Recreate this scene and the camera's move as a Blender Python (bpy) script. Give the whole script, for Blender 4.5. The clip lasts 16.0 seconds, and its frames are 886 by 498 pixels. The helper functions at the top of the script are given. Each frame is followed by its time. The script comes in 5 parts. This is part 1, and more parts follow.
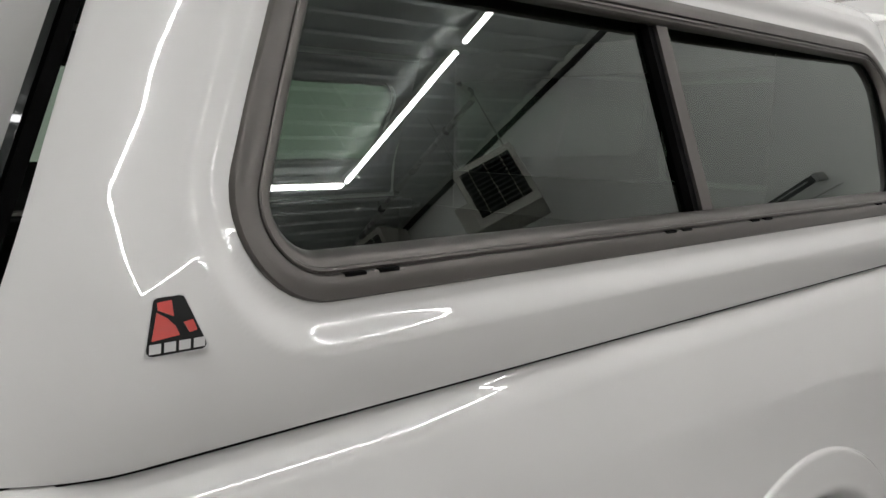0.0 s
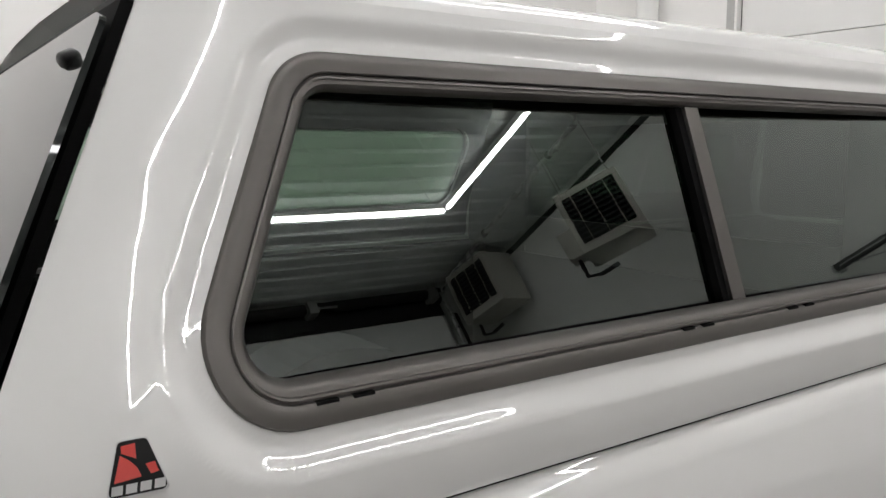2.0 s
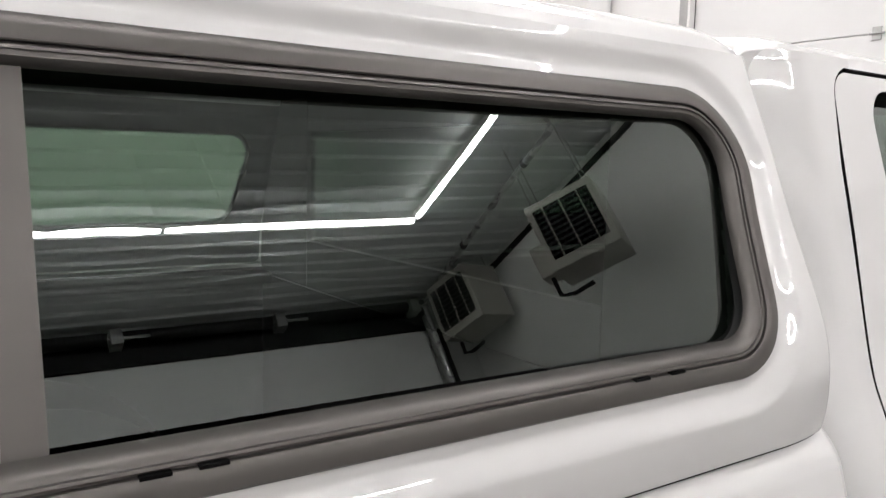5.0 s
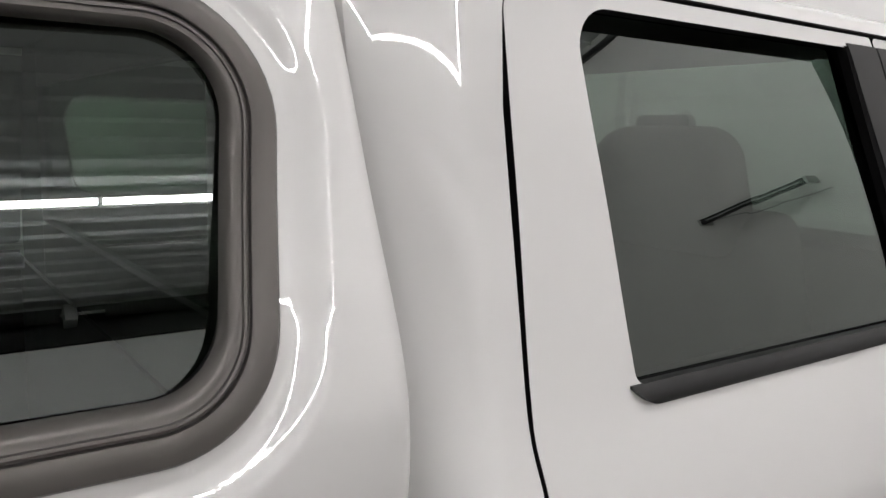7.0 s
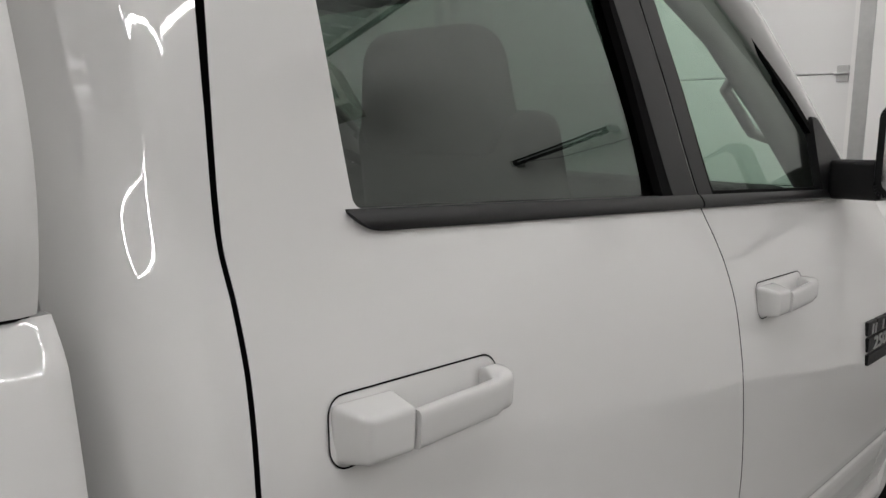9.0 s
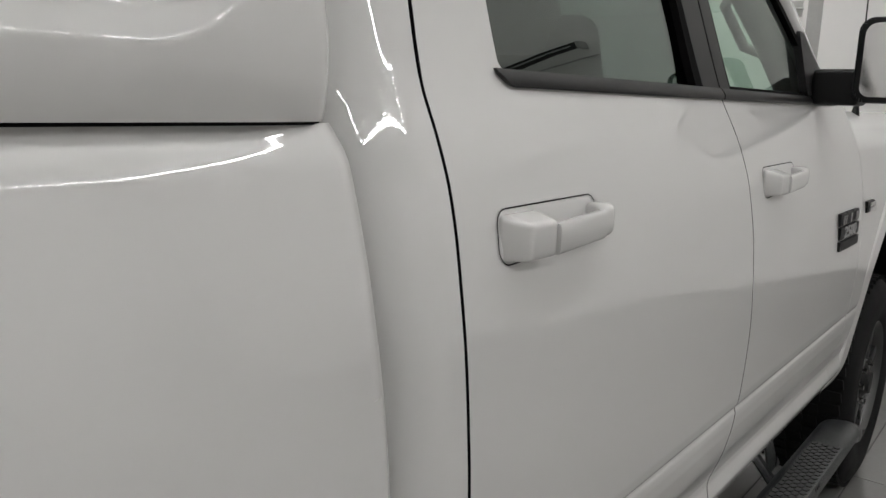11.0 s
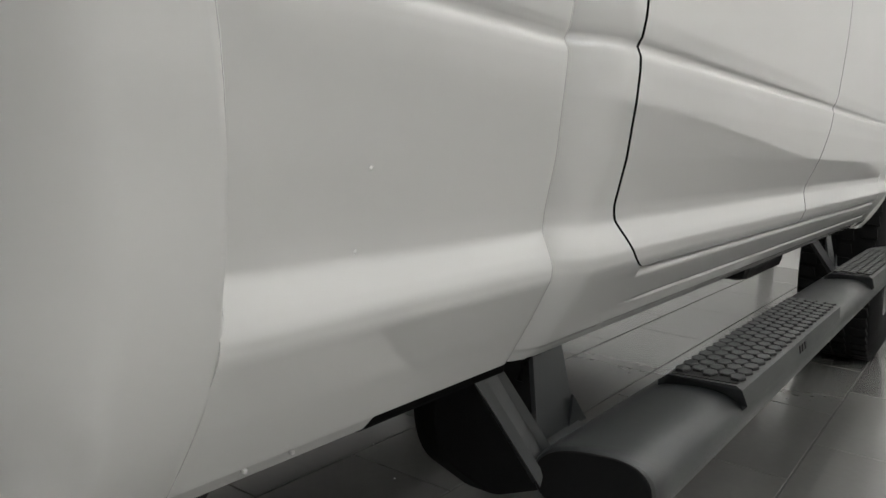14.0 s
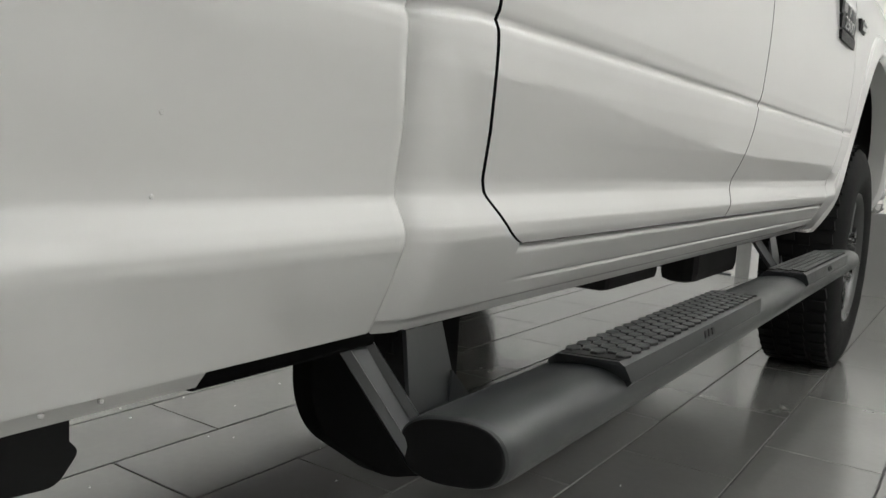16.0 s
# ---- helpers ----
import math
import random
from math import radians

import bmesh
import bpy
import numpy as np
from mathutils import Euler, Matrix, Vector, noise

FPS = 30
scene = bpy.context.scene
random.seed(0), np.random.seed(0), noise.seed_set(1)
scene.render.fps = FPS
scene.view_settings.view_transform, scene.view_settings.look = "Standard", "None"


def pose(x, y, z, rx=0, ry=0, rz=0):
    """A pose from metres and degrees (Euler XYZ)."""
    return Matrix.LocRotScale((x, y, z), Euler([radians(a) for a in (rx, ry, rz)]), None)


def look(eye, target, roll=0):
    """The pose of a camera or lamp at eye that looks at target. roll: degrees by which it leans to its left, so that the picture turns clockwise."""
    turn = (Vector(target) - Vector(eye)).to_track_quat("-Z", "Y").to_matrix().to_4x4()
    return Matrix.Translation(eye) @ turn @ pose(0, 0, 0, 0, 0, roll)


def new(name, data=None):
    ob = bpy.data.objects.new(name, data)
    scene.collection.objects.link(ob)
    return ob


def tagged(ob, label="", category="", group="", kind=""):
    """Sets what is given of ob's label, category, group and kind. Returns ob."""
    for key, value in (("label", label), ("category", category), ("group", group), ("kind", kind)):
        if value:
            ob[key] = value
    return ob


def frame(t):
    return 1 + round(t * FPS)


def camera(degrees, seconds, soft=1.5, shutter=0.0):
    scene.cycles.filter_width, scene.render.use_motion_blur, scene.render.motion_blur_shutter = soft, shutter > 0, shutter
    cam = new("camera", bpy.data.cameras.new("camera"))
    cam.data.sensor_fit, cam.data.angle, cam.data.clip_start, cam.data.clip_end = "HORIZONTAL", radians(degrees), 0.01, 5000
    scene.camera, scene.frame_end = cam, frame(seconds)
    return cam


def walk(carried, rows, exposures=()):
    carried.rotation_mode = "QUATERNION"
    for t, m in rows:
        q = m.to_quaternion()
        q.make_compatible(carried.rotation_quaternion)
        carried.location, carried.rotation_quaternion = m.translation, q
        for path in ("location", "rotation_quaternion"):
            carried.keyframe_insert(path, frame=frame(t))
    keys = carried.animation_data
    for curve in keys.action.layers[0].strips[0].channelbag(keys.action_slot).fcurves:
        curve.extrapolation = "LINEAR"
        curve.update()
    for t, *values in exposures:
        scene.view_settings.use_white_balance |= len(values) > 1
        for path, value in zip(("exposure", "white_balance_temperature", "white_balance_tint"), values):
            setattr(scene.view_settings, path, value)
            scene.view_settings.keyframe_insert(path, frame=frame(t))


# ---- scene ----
cam = camera(58.5, 16.0)
PATH = [
    (0, (-1.9994, -0.5273, 1.6692), (-0.6639, 0.932, 1.3748), 0.93),
    (0.5, (-1.9959, -0.503, 1.7106), (-0.6711, 0.9711, 1.4427), 0.87),
    (1, (-2.002, -0.5117, 1.7573), (-0.7163, 0.9983, 1.4988), 0.58),
    (1.5, (-1.9776, -0.5532, 1.7759), (-0.7669, 1.0181, 1.5206), 0.34),
    (2, (-1.9054, -0.5993, 1.7706), (-0.7734, 1.0299, 1.5171), -0.05),
    (2.5, (-1.807, -0.6173, 1.7731), (-0.7091, 1.0376, 1.5368), -0.03),
    (3, (-1.6944, -0.6114, 1.7731), (-0.6001, 1.0458, 1.536), 0.78),
    (3.5, (-1.5197, -0.6006, 1.7699), (-0.4161, 1.0508, 1.5359), 1.05),
    (5.8, (-0.7105, -0.4854, 1.7664), (0.4448, 1.1318, 1.5426), 1.05),
    (6, (-0.6245, -0.4824, 1.7854), (0.5402, 1.126, 1.5477), 0.75),
    (6.5, (-0.4292, -0.483, 1.7832), (0.7378, 1.1197, 1.5197), 1.38),
    (7, (-0.352, -0.5014, 1.7524), (0.7975, 1.11, 1.4659), 1.44),
    (7.5, (-0.3163, -0.529, 1.7075), (0.8404, 1.0737, 1.4018), 1.36),
    (8, (-0.2726, -0.5481, 1.6682), (0.9896, 0.9782, 1.3906), 1.43),
    (8.5, (-0.2361, -0.5411, 1.6131), (1.1413, 0.887, 1.3615), 1.62),
    (9, (-0.2158, -0.55, 1.548), (1.2465, 0.7928, 1.3055), 1.72),
    (9.5, (-0.2131, -0.545, 1.4902), (1.2824, 0.7495, 1.1939), 1.44),
    (11.8, (-0.6423, -0.4733, 1.4022), (0.936, 0.687, 0.9988), 2.52),
    (12, (-0.6353, -0.4473, 1.3532), (0.9541, 0.6952, 0.9427), 2.62),
    (12.5, (-0.5864, -0.3874, 1.1266), (1.0356, 0.7196, 0.7473), 3.15),
    (13, (-0.5489, -0.3565, 0.9604), (1.0785, 0.7512, 0.6076), 3.06),
    (13.5, (-0.5314, -0.3443, 0.8412), (1.0904, 0.7783, 0.5105), 2.89),
    (14, (-0.523, -0.3191, 0.7655), (1.0992, 0.8121, 0.467), 3.45),
    (14.5, (-0.5047, -0.3045, 0.7111), (1.1194, 0.8328, 0.4485), 3.61),
    (15, (-0.503, -0.313, 0.7003), (1.126, 0.8227, 0.4625), 3.52),
    (15.5, (-0.4998, -0.3545, 0.7165), (1.1319, 0.7772, 0.4781), 3.49),
    (16, (-0.467, -0.4201, 0.7293), (1.1708, 0.7014, 0.4841), 3.15),
]
walk(cam, [(t, look(eye, target, roll)) for t, eye, target, roll in PATH], exposures=[(0, -0.55, 6500, 10.5), (1, -0.45, 6500, 10.6), (2, -0.48, 6500, 10.8), (2.5, -0.52, 6500, 10.9), (3, -0.42, 6500, 10.9), (3.5, -0.18, 6500, 11), (6, -0.06, 6500, 15), (6.5, -0.3, 6500, 15), (7, -0.32, 6500, 13.5), (8, -0.47, 6500, 14), (9.2, -0.68, 6500, 11), (10.5, -0.73, 6500, 10.3), (12, -0.74, 6500, 9.5), (12.5, -0.78, 6500, 9.2), (13, -0.58, 6500, 9), (13.5, -0.33, 6500, 8.5), (14, -0.2, 6500, 8), (15, 0.02, 6500, 8), (15.5, 0.03, 6500, 8), (16, 0.02, 6500, 6.5)])

# ---- light ----
world = bpy.data.worlds.new("world")
world.use_nodes = True
world.node_tree.nodes["Background"].inputs[0].default_value = (0.9, 0.95, 1.0, 1)
world.node_tree.nodes["Background"].inputs[1].default_value = 0.05
scene.world = world
LED_POWER = 58.0

# ---- materials ----
def material(name, color, rough=0.5, metal=0.0, coat=0.0, grain=0.0, grain_scale=200.0, stain=0.0, stain_scale=3.0, coat_rough=0.03, spec=0.5):
    m = bpy.data.materials.new(name)
    m.use_nodes = True
    nt = m.node_tree
    b = nt.nodes["Principled BSDF"]
    b.inputs["Base Color"].default_value = (*color, 1)
    b.inputs["Roughness"].default_value = rough
    b.inputs["Metallic"].default_value = metal
    b.inputs["Coat Weight"].default_value = coat
    b.inputs["Coat Roughness"].default_value = coat_rough
    b.inputs["Coat IOR"].default_value = 1.85
    b.inputs["Specular IOR Level"].default_value = spec
    tc = nt.nodes.new("ShaderNodeTexCoord")
    if stain:
        n = nt.nodes.new("ShaderNodeTexNoise")
        n.inputs["Scale"].default_value = stain_scale
        n.inputs["Detail"].default_value = 6
        nt.links.new(tc.outputs["Object"], n.inputs["Vector"])
        mix = nt.nodes.new("ShaderNodeMix")
        mix.data_type = "RGBA"
        mix.inputs[6].default_value = (*[c * (1 - stain) for c in color], 1)
        mix.inputs[7].default_value = (*[min(1, c * (1 + stain)) for c in color], 1)
        nt.links.new(n.outputs["Fac"], mix.inputs[0])
        nt.links.new(mix.outputs[2], b.inputs["Base Color"])
        r = nt.nodes.new("ShaderNodeMapRange")
        r.inputs["To Min"].default_value = max(0.02, rough - 0.12)
        r.inputs["To Max"].default_value = min(1, rough + 0.12)
        nt.links.new(n.outputs["Fac"], r.inputs["Value"])
        nt.links.new(r.outputs["Result"], b.inputs["Roughness"])
    if grain:
        g = nt.nodes.new("ShaderNodeTexNoise")
        g.inputs["Scale"].default_value = grain_scale
        g.inputs["Detail"].default_value = 3
        nt.links.new(tc.outputs["Object"], g.inputs["Vector"])
        bump = nt.nodes.new("ShaderNodeBump")
        bump.inputs["Strength"].default_value = grain
        bump.inputs["Distance"].default_value = 0.001
        nt.links.new(g.outputs["Fac"], bump.inputs["Height"])
        nt.links.new(bump.outputs["Normal"], b.inputs["Normal"])
        if coat:
            nt.links.new(bump.outputs["Normal"], b.inputs["Coat Normal"])
    return m


def glass(name, tint, f0=0.07, gloss=1.0):
    m = bpy.data.materials.new(name)
    m.use_nodes = True
    nt = m.node_tree
    nt.nodes.remove(nt.nodes["Principled BSDF"])
    out = nt.nodes["Material Output"]
    tr = nt.nodes.new("ShaderNodeBsdfTransparent")
    tr.inputs[0].default_value = (*tint, 1)
    gl = nt.nodes.new("ShaderNodeBsdfGlossy")
    gl.inputs["Color"].default_value = (0.93 * gloss, gloss, 0.96 * gloss, 1)
    gl.inputs["Roughness"].default_value = 0.0
    lw = nt.nodes.new("ShaderNodeLayerWeight")
    lw.inputs["Blend"].default_value = 0.5
    pw = nt.nodes.new("ShaderNodeMath")
    pw.operation = "POWER"
    pw.inputs[1].default_value = 5.0
    fr = nt.nodes.new("ShaderNodeMath")
    fr.operation = "MULTIPLY_ADD"
    fr.inputs[1].default_value = 1 - f0
    fr.inputs[2].default_value = f0
    nt.links.new(lw.outputs["Facing"], pw.inputs[0])
    nt.links.new(pw.outputs[0], fr.inputs[0])
    mix = nt.nodes.new("ShaderNodeMixShader")
    nt.links.new(fr.outputs[0], mix.inputs[0])
    nt.links.new(tr.outputs[0], mix.inputs[1])
    nt.links.new(gl.outputs[0], mix.inputs[2])
    nt.links.new(mix.outputs[0], out.inputs[0])
    return m


def emitter(name, color, strength):
    m = bpy.data.materials.new(name)
    m.use_nodes = True
    b = m.node_tree.nodes["Principled BSDF"]
    b.inputs["Base Color"].default_value = (0.9, 0.9, 0.9, 1)
    b.inputs["Emission Color"].default_value = (*color, 1)
    b.inputs["Emission Strength"].default_value = strength
    return m


PAINT = material("white_paint", (0.71, 0.705, 0.69), 0.5, coat=1.0, grain=0.012, grain_scale=260, coat_rough=0.012, spec=0.2)
CAP_PAINT = material("white_gelcoat_paint", (0.71, 0.705, 0.69), 0.5, coat=1.0, grain=0.018, grain_scale=160, coat_rough=0.012, spec=0.2)
BLACK = material("black_plastic", (0.007, 0.007, 0.0072), 0.45, grain=0.25, grain_scale=900, spec=0.25)
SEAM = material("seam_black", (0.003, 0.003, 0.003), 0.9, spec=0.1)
TRIM = material("satin_trim", (0.008, 0.008, 0.0082), 0.40, grain=0.08, grain_scale=700, spec=0.35)
FRAME = material("anodised_frame", (0.105, 0.097, 0.090), 0.38, metal=0.65, grain=0.05, grain_scale=500, stain=0.1, stain_scale=9)
RUBBER = material("tyre_rubber", (0.007, 0.007, 0.007), 0.75, spec=0.2, grain=0.4, grain_scale=300, stain=0.25, stain_scale=14)
POWDER = material("powder_coat", (0.020, 0.022, 0.023), 0.36, grain=0.35, grain_scale=800, stain=0.12, stain_scale=6, spec=0.8)
# pad shade put into colour: near-black for stud flanks and base, paler tops
STUD_SHADE = material("tread_pad", (0.004, 0.004, 0.0042), 0.6, grain=0.2, grain_scale=900, stain=0.2, stain_scale=12)
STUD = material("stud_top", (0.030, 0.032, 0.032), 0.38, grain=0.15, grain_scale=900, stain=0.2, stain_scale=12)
STEEL = material("dark_steel", (0.010, 0.010, 0.010), 0.6, spec=0.2, metal=0.0, stain=0.3, stain_scale=8)
RIM = material("rim_grey", (0.10, 0.10, 0.10), 0.3, metal=0.8, stain=0.1, stain_scale=6)
CHROME = material("chrome", (0.8, 0.8, 0.8), 0.06, metal=1.0)
CAP_GLASS = glass("cap_tinted_glass", (0.31, 0.40, 0.33), 0.10)
REAR_GLASS = glass("privacy_glass", (0.125, 0.152, 0.138), 0.12)
CLEAR_GLASS = glass("clear_glass", (0.80, 0.90, 0.84), 0.06)
GROUT = material("grout", (0.06, 0.058, 0.055), 0.9, stain=0.2)
WALL = material("painted_wall", (0.80, 0.79, 0.77), 0.6, grain=0.06, grain_scale=120, stain=0.03, stain_scale=0.8)
CEIL = material("white_steel_ceiling", (0.78, 0.80, 0.79), 0.28, stain=0.04, stain_scale=1.1)
DOORWHITE = material("white_door_steel", (0.74, 0.735, 0.72), 0.5, grain=0.12, grain_scale=90, stain=0.03, stain_scale=2)
GALV = material("galvanised", (0.42, 0.42, 0.41), 0.4, metal=0.8, stain=0.15, stain_scale=20)
BEIGE = material("beige_enamel", (0.42, 0.40, 0.36), 0.45, stain=0.05)
DARK = material("dark_interior", (0.014, 0.014, 0.014), 0.8, spec=0.2, stain=0.2, stain_scale=12)
SEATMAT = material("grey_cloth", (0.05, 0.049, 0.047), 0.9, grain=0.4, grain_scale=600, stain=0.12, stain_scale=7)
LINER = material("grey_headliner", (0.4, 0.39, 0.37), 0.9, grain=0.2, grain_scale=500)
CAPIN = material("cap_lining_carpet", (0.075, 0.078, 0.075), 0.95, grain=0.5, grain_scale=400, stain=0.1)
RED = material("badge_red", (0.55, 0.03, 0.02), 0.3, coat=0.6)
SILVER = material("badge_silver", (0.55, 0.55, 0.55), 0.35, metal=0.9)
LED = emitter("led_tube", (1.0, 0.985, 0.985), LED_POWER)

# ---- mesh helpers ----
YM = 0.98          # the truck's middle plane


def link(name, me, mat, parent=None, label=""):
    ob = new(name, me)
    if mat and not me.materials:
        me.materials.append(mat)
    if parent:
        ob.parent = parent
        if parent.parent is None:
            ob.matrix_parent_inverse = Matrix.Translation(-parent.location)
    if label:
        ob["label"] = label
    return ob


def part(name, bm, mat, parent=None, label="", smooth=None):
    me = bpy.data.meshes.new(name)
    bm.normal_update()
    bm.to_mesh(me)
    bm.free()
    if smooth is not None:
        for p in me.polygons:
            p.use_smooth = True
        me.set_sharp_from_angle(angle=radians(smooth))
    return link(name, me, mat, parent, label)


def thing(name, at, label, category, group="", kind=""):
    e = new(name)
    e.empty_display_size = 0.1
    e.location = at
    return tagged(e, label, category, group, kind)


def box_bm(x0, x1, y0, y1, z0, z1, bevel=0.0, segs=2):
    bm = bmesh.new()
    bmesh.ops.create_cube(bm, size=1)
    for v in bm.verts:
        v.co = Vector(((x0 + x1) / 2 + v.co.x * (x1 - x0), (y0 + y1) / 2 + v.co.y * (y1 - y0), (z0 + z1) / 2 + v.co.z * (z1 - z0)))
    if bevel:
        bmesh.ops.bevel(bm, geom=bm.edges[:], offset=bevel, segments=segs, profile=0.6, affect="EDGES")
    return bm


def tube_bm(points, radius, sides=12, squash=1.0, caps=True):
    """A round bar along points."""
    bm = bmesh.new()
    rings = []
    pts = [Vector(p) for p in points]
    for i, p in enumerate(pts):
        d = (pts[min(i + 1, len(pts) - 1)] - pts[max(i - 1, 0)]).normalized()
        up = Vector((0, 0, 1)) if abs(d.z) < 0.9 else Vector((1, 0, 0))
        a = d.cross(up).normalized()
        b = a.cross(d)
        rings.append([bm.verts.new(p + a * math.cos(k * 2 * math.pi / sides) * radius + b * math.sin(k * 2 * math.pi / sides) * radius * squash) for k in range(sides)])
    for r, s in zip(rings, rings[1:]):
        for k in range(sides):
            bm.faces.new((r[k], r[(k + 1) % sides], s[(k + 1) % sides], s[k]))
    if caps:
        bm.faces.new(rings[0][::-1])
        bm.faces.new(rings[-1])
    bmesh.ops.recalc_face_normals(bm, faces=bm.faces)
    return bm


def lathe_bm(profile, sides=48, axis="y", at=(0, 0, 0)):
    """Turns (radius, along) pairs round an axis."""
    bm = bmesh.new()
    rings = []
    for r, h in profile:
        ring = []
        for k in range(sides):
            a = 2 * math.pi * k / sides
            c, s = r * math.cos(a), r * math.sin(a)
            co = {"y": (c, h, s), "x": (h, c, s), "z": (c, s, h)}[axis]
            ring.append(bm.verts.new(Vector(co) + Vector(at)))
        rings.append(ring)
    for r, s in zip(rings, rings[1:]):
        for k in range(sides):
            bm.faces.new((r[k], r[(k + 1) % sides], s[(k + 1) % sides], s[k]))
    bmesh.ops.recalc_face_normals(bm, faces=bm.faces)
    return bm


def prism_bm(outline, y0, y1, bevel=0.0):
    """An (x, z) outline drawn out from y0 to y1."""
    bm = bmesh.new()
    a = [bm.verts.new((x, y0, z)) for x, z in outline]
    b = [bm.verts.new((x, y1, z)) for x, z in outline]
    bm.faces.new(a)
    bm.faces.new(b[::-1])
    n = len(a)
    for i in range(n):
        bm.faces.new((a[i], b[i], b[(i + 1) % n], a[(i + 1) % n]))
    bmesh.ops.recalc_face_normals(bm, faces=bm.faces)
    if bevel:
        bmesh.ops.bevel(bm, geom=bm.edges[:], offset=bevel, segments=2, profile=0.6, affect="EDGES")
    return bm


def swept_bm(outline, x0, x1, bevel=0.0):
    """A (y, z) outline drawn out from x0 to x1."""
    bm = bmesh.new()
    a = [bm.verts.new((x0, y, z)) for y, z in outline]
    b = [bm.verts.new((x1, y, z)) for y, z in outline]
    bm.faces.new(a)
    bm.faces.new(b[::-1])
    n = len(a)
    for i in range(n):
        bm.faces.new((a[i], b[i], b[(i + 1) % n], a[(i + 1) % n]))
    bmesh.ops.recalc_face_normals(bm, faces=bm.faces)
    if bevel:
        bmesh.ops.bevel(bm, geom=bm.edges[:], offset=bevel, segments=2, profile=0.6, affect="EDGES")
    return bm


def rounded(corners, n=8, per_edge=6):
    """A closed outline with rounded corners from (x, z, radius), in order; the number of points depends on n and per_edge alone."""
    out = []
    k = len(corners)
    arcs = []
    for i in range(k):
        p = Vector(corners[i][:2])
        a = (Vector(corners[i - 1][:2]) - p).normalized()
        b = (Vector(corners[(i + 1) % k][:2]) - p).normalized()
        half = a.angle(b) / 2
        r = corners[i][2]
        t = r / math.tan(half)
        c = p + (a + b).normalized() * (r / math.sin(half))
        s, e = p + a * t - c, p + b * t - c
        a0 = math.atan2(s.y, s.x)
        da = (math.atan2(e.y, e.x) - a0 + math.pi) % (2 * math.pi) - math.pi
        arcs.append([c + Vector((math.cos(a0 + da * j / n), math.sin(a0 + da * j / n))) * r for j in range(n + 1)])
    for i in range(k):
        out += [tuple(v) for v in arcs[i]]
        s, e = arcs[i][-1], arcs[(i + 1) % k][0]
        out += [tuple(s.lerp(e, j / per_edge)) for j in range(1, per_edge)]
    return out


def inset(corners, d):
    """The same corners moved inwards by d (outwards where d is below 0)."""
    k = len(corners)
    area = sum(corners[i][0] * corners[(i + 1) % k][1] - corners[(i + 1) % k][0] * corners[i][1] for i in range(k))
    sign = 1 if area > 0 else -1
    res = []
    for i in range(k):
        p0, p, p1 = (Vector(corners[j % k][:2]) for j in (i - 1, i, i + 1))
        e0, e1 = (p - p0).normalized(), (p1 - p).normalized()
        n0, n1 = Vector((-e0.y, e0.x)) * sign, Vector((-e1.y, e1.x)) * sign
        q = p + (n0 + n1) * (d / (1 + n0.dot(n1)))
        res.append((q.x, q.y, max(corners[i][2] - d, 0.004)))
    return res


def ease(t):
    t = min(1.0, max(0.0, t))
    return t * t * (3 - 2 * t)


def table(points, blur):
    """A smooth curve through (z, y) pairs, as a function."""
    z, y = (np.array(c, float) for c in zip(*points))
    zz = np.arange(z[0] - 0.05, z[-1] + 0.05, 0.001)
    yy = np.interp(zz, z, y)
    h = max(40, int(blur * 3500))
    k = np.exp(-0.5 * (np.arange(-h, h + 1) / (blur * 1000)) ** 2)
    pad = np.pad(yy, h, mode="edge")
    yy = np.convolve(pad, k / k.sum(), mode="valid")
    return lambda v: float(np.interp(v, zz, yy))


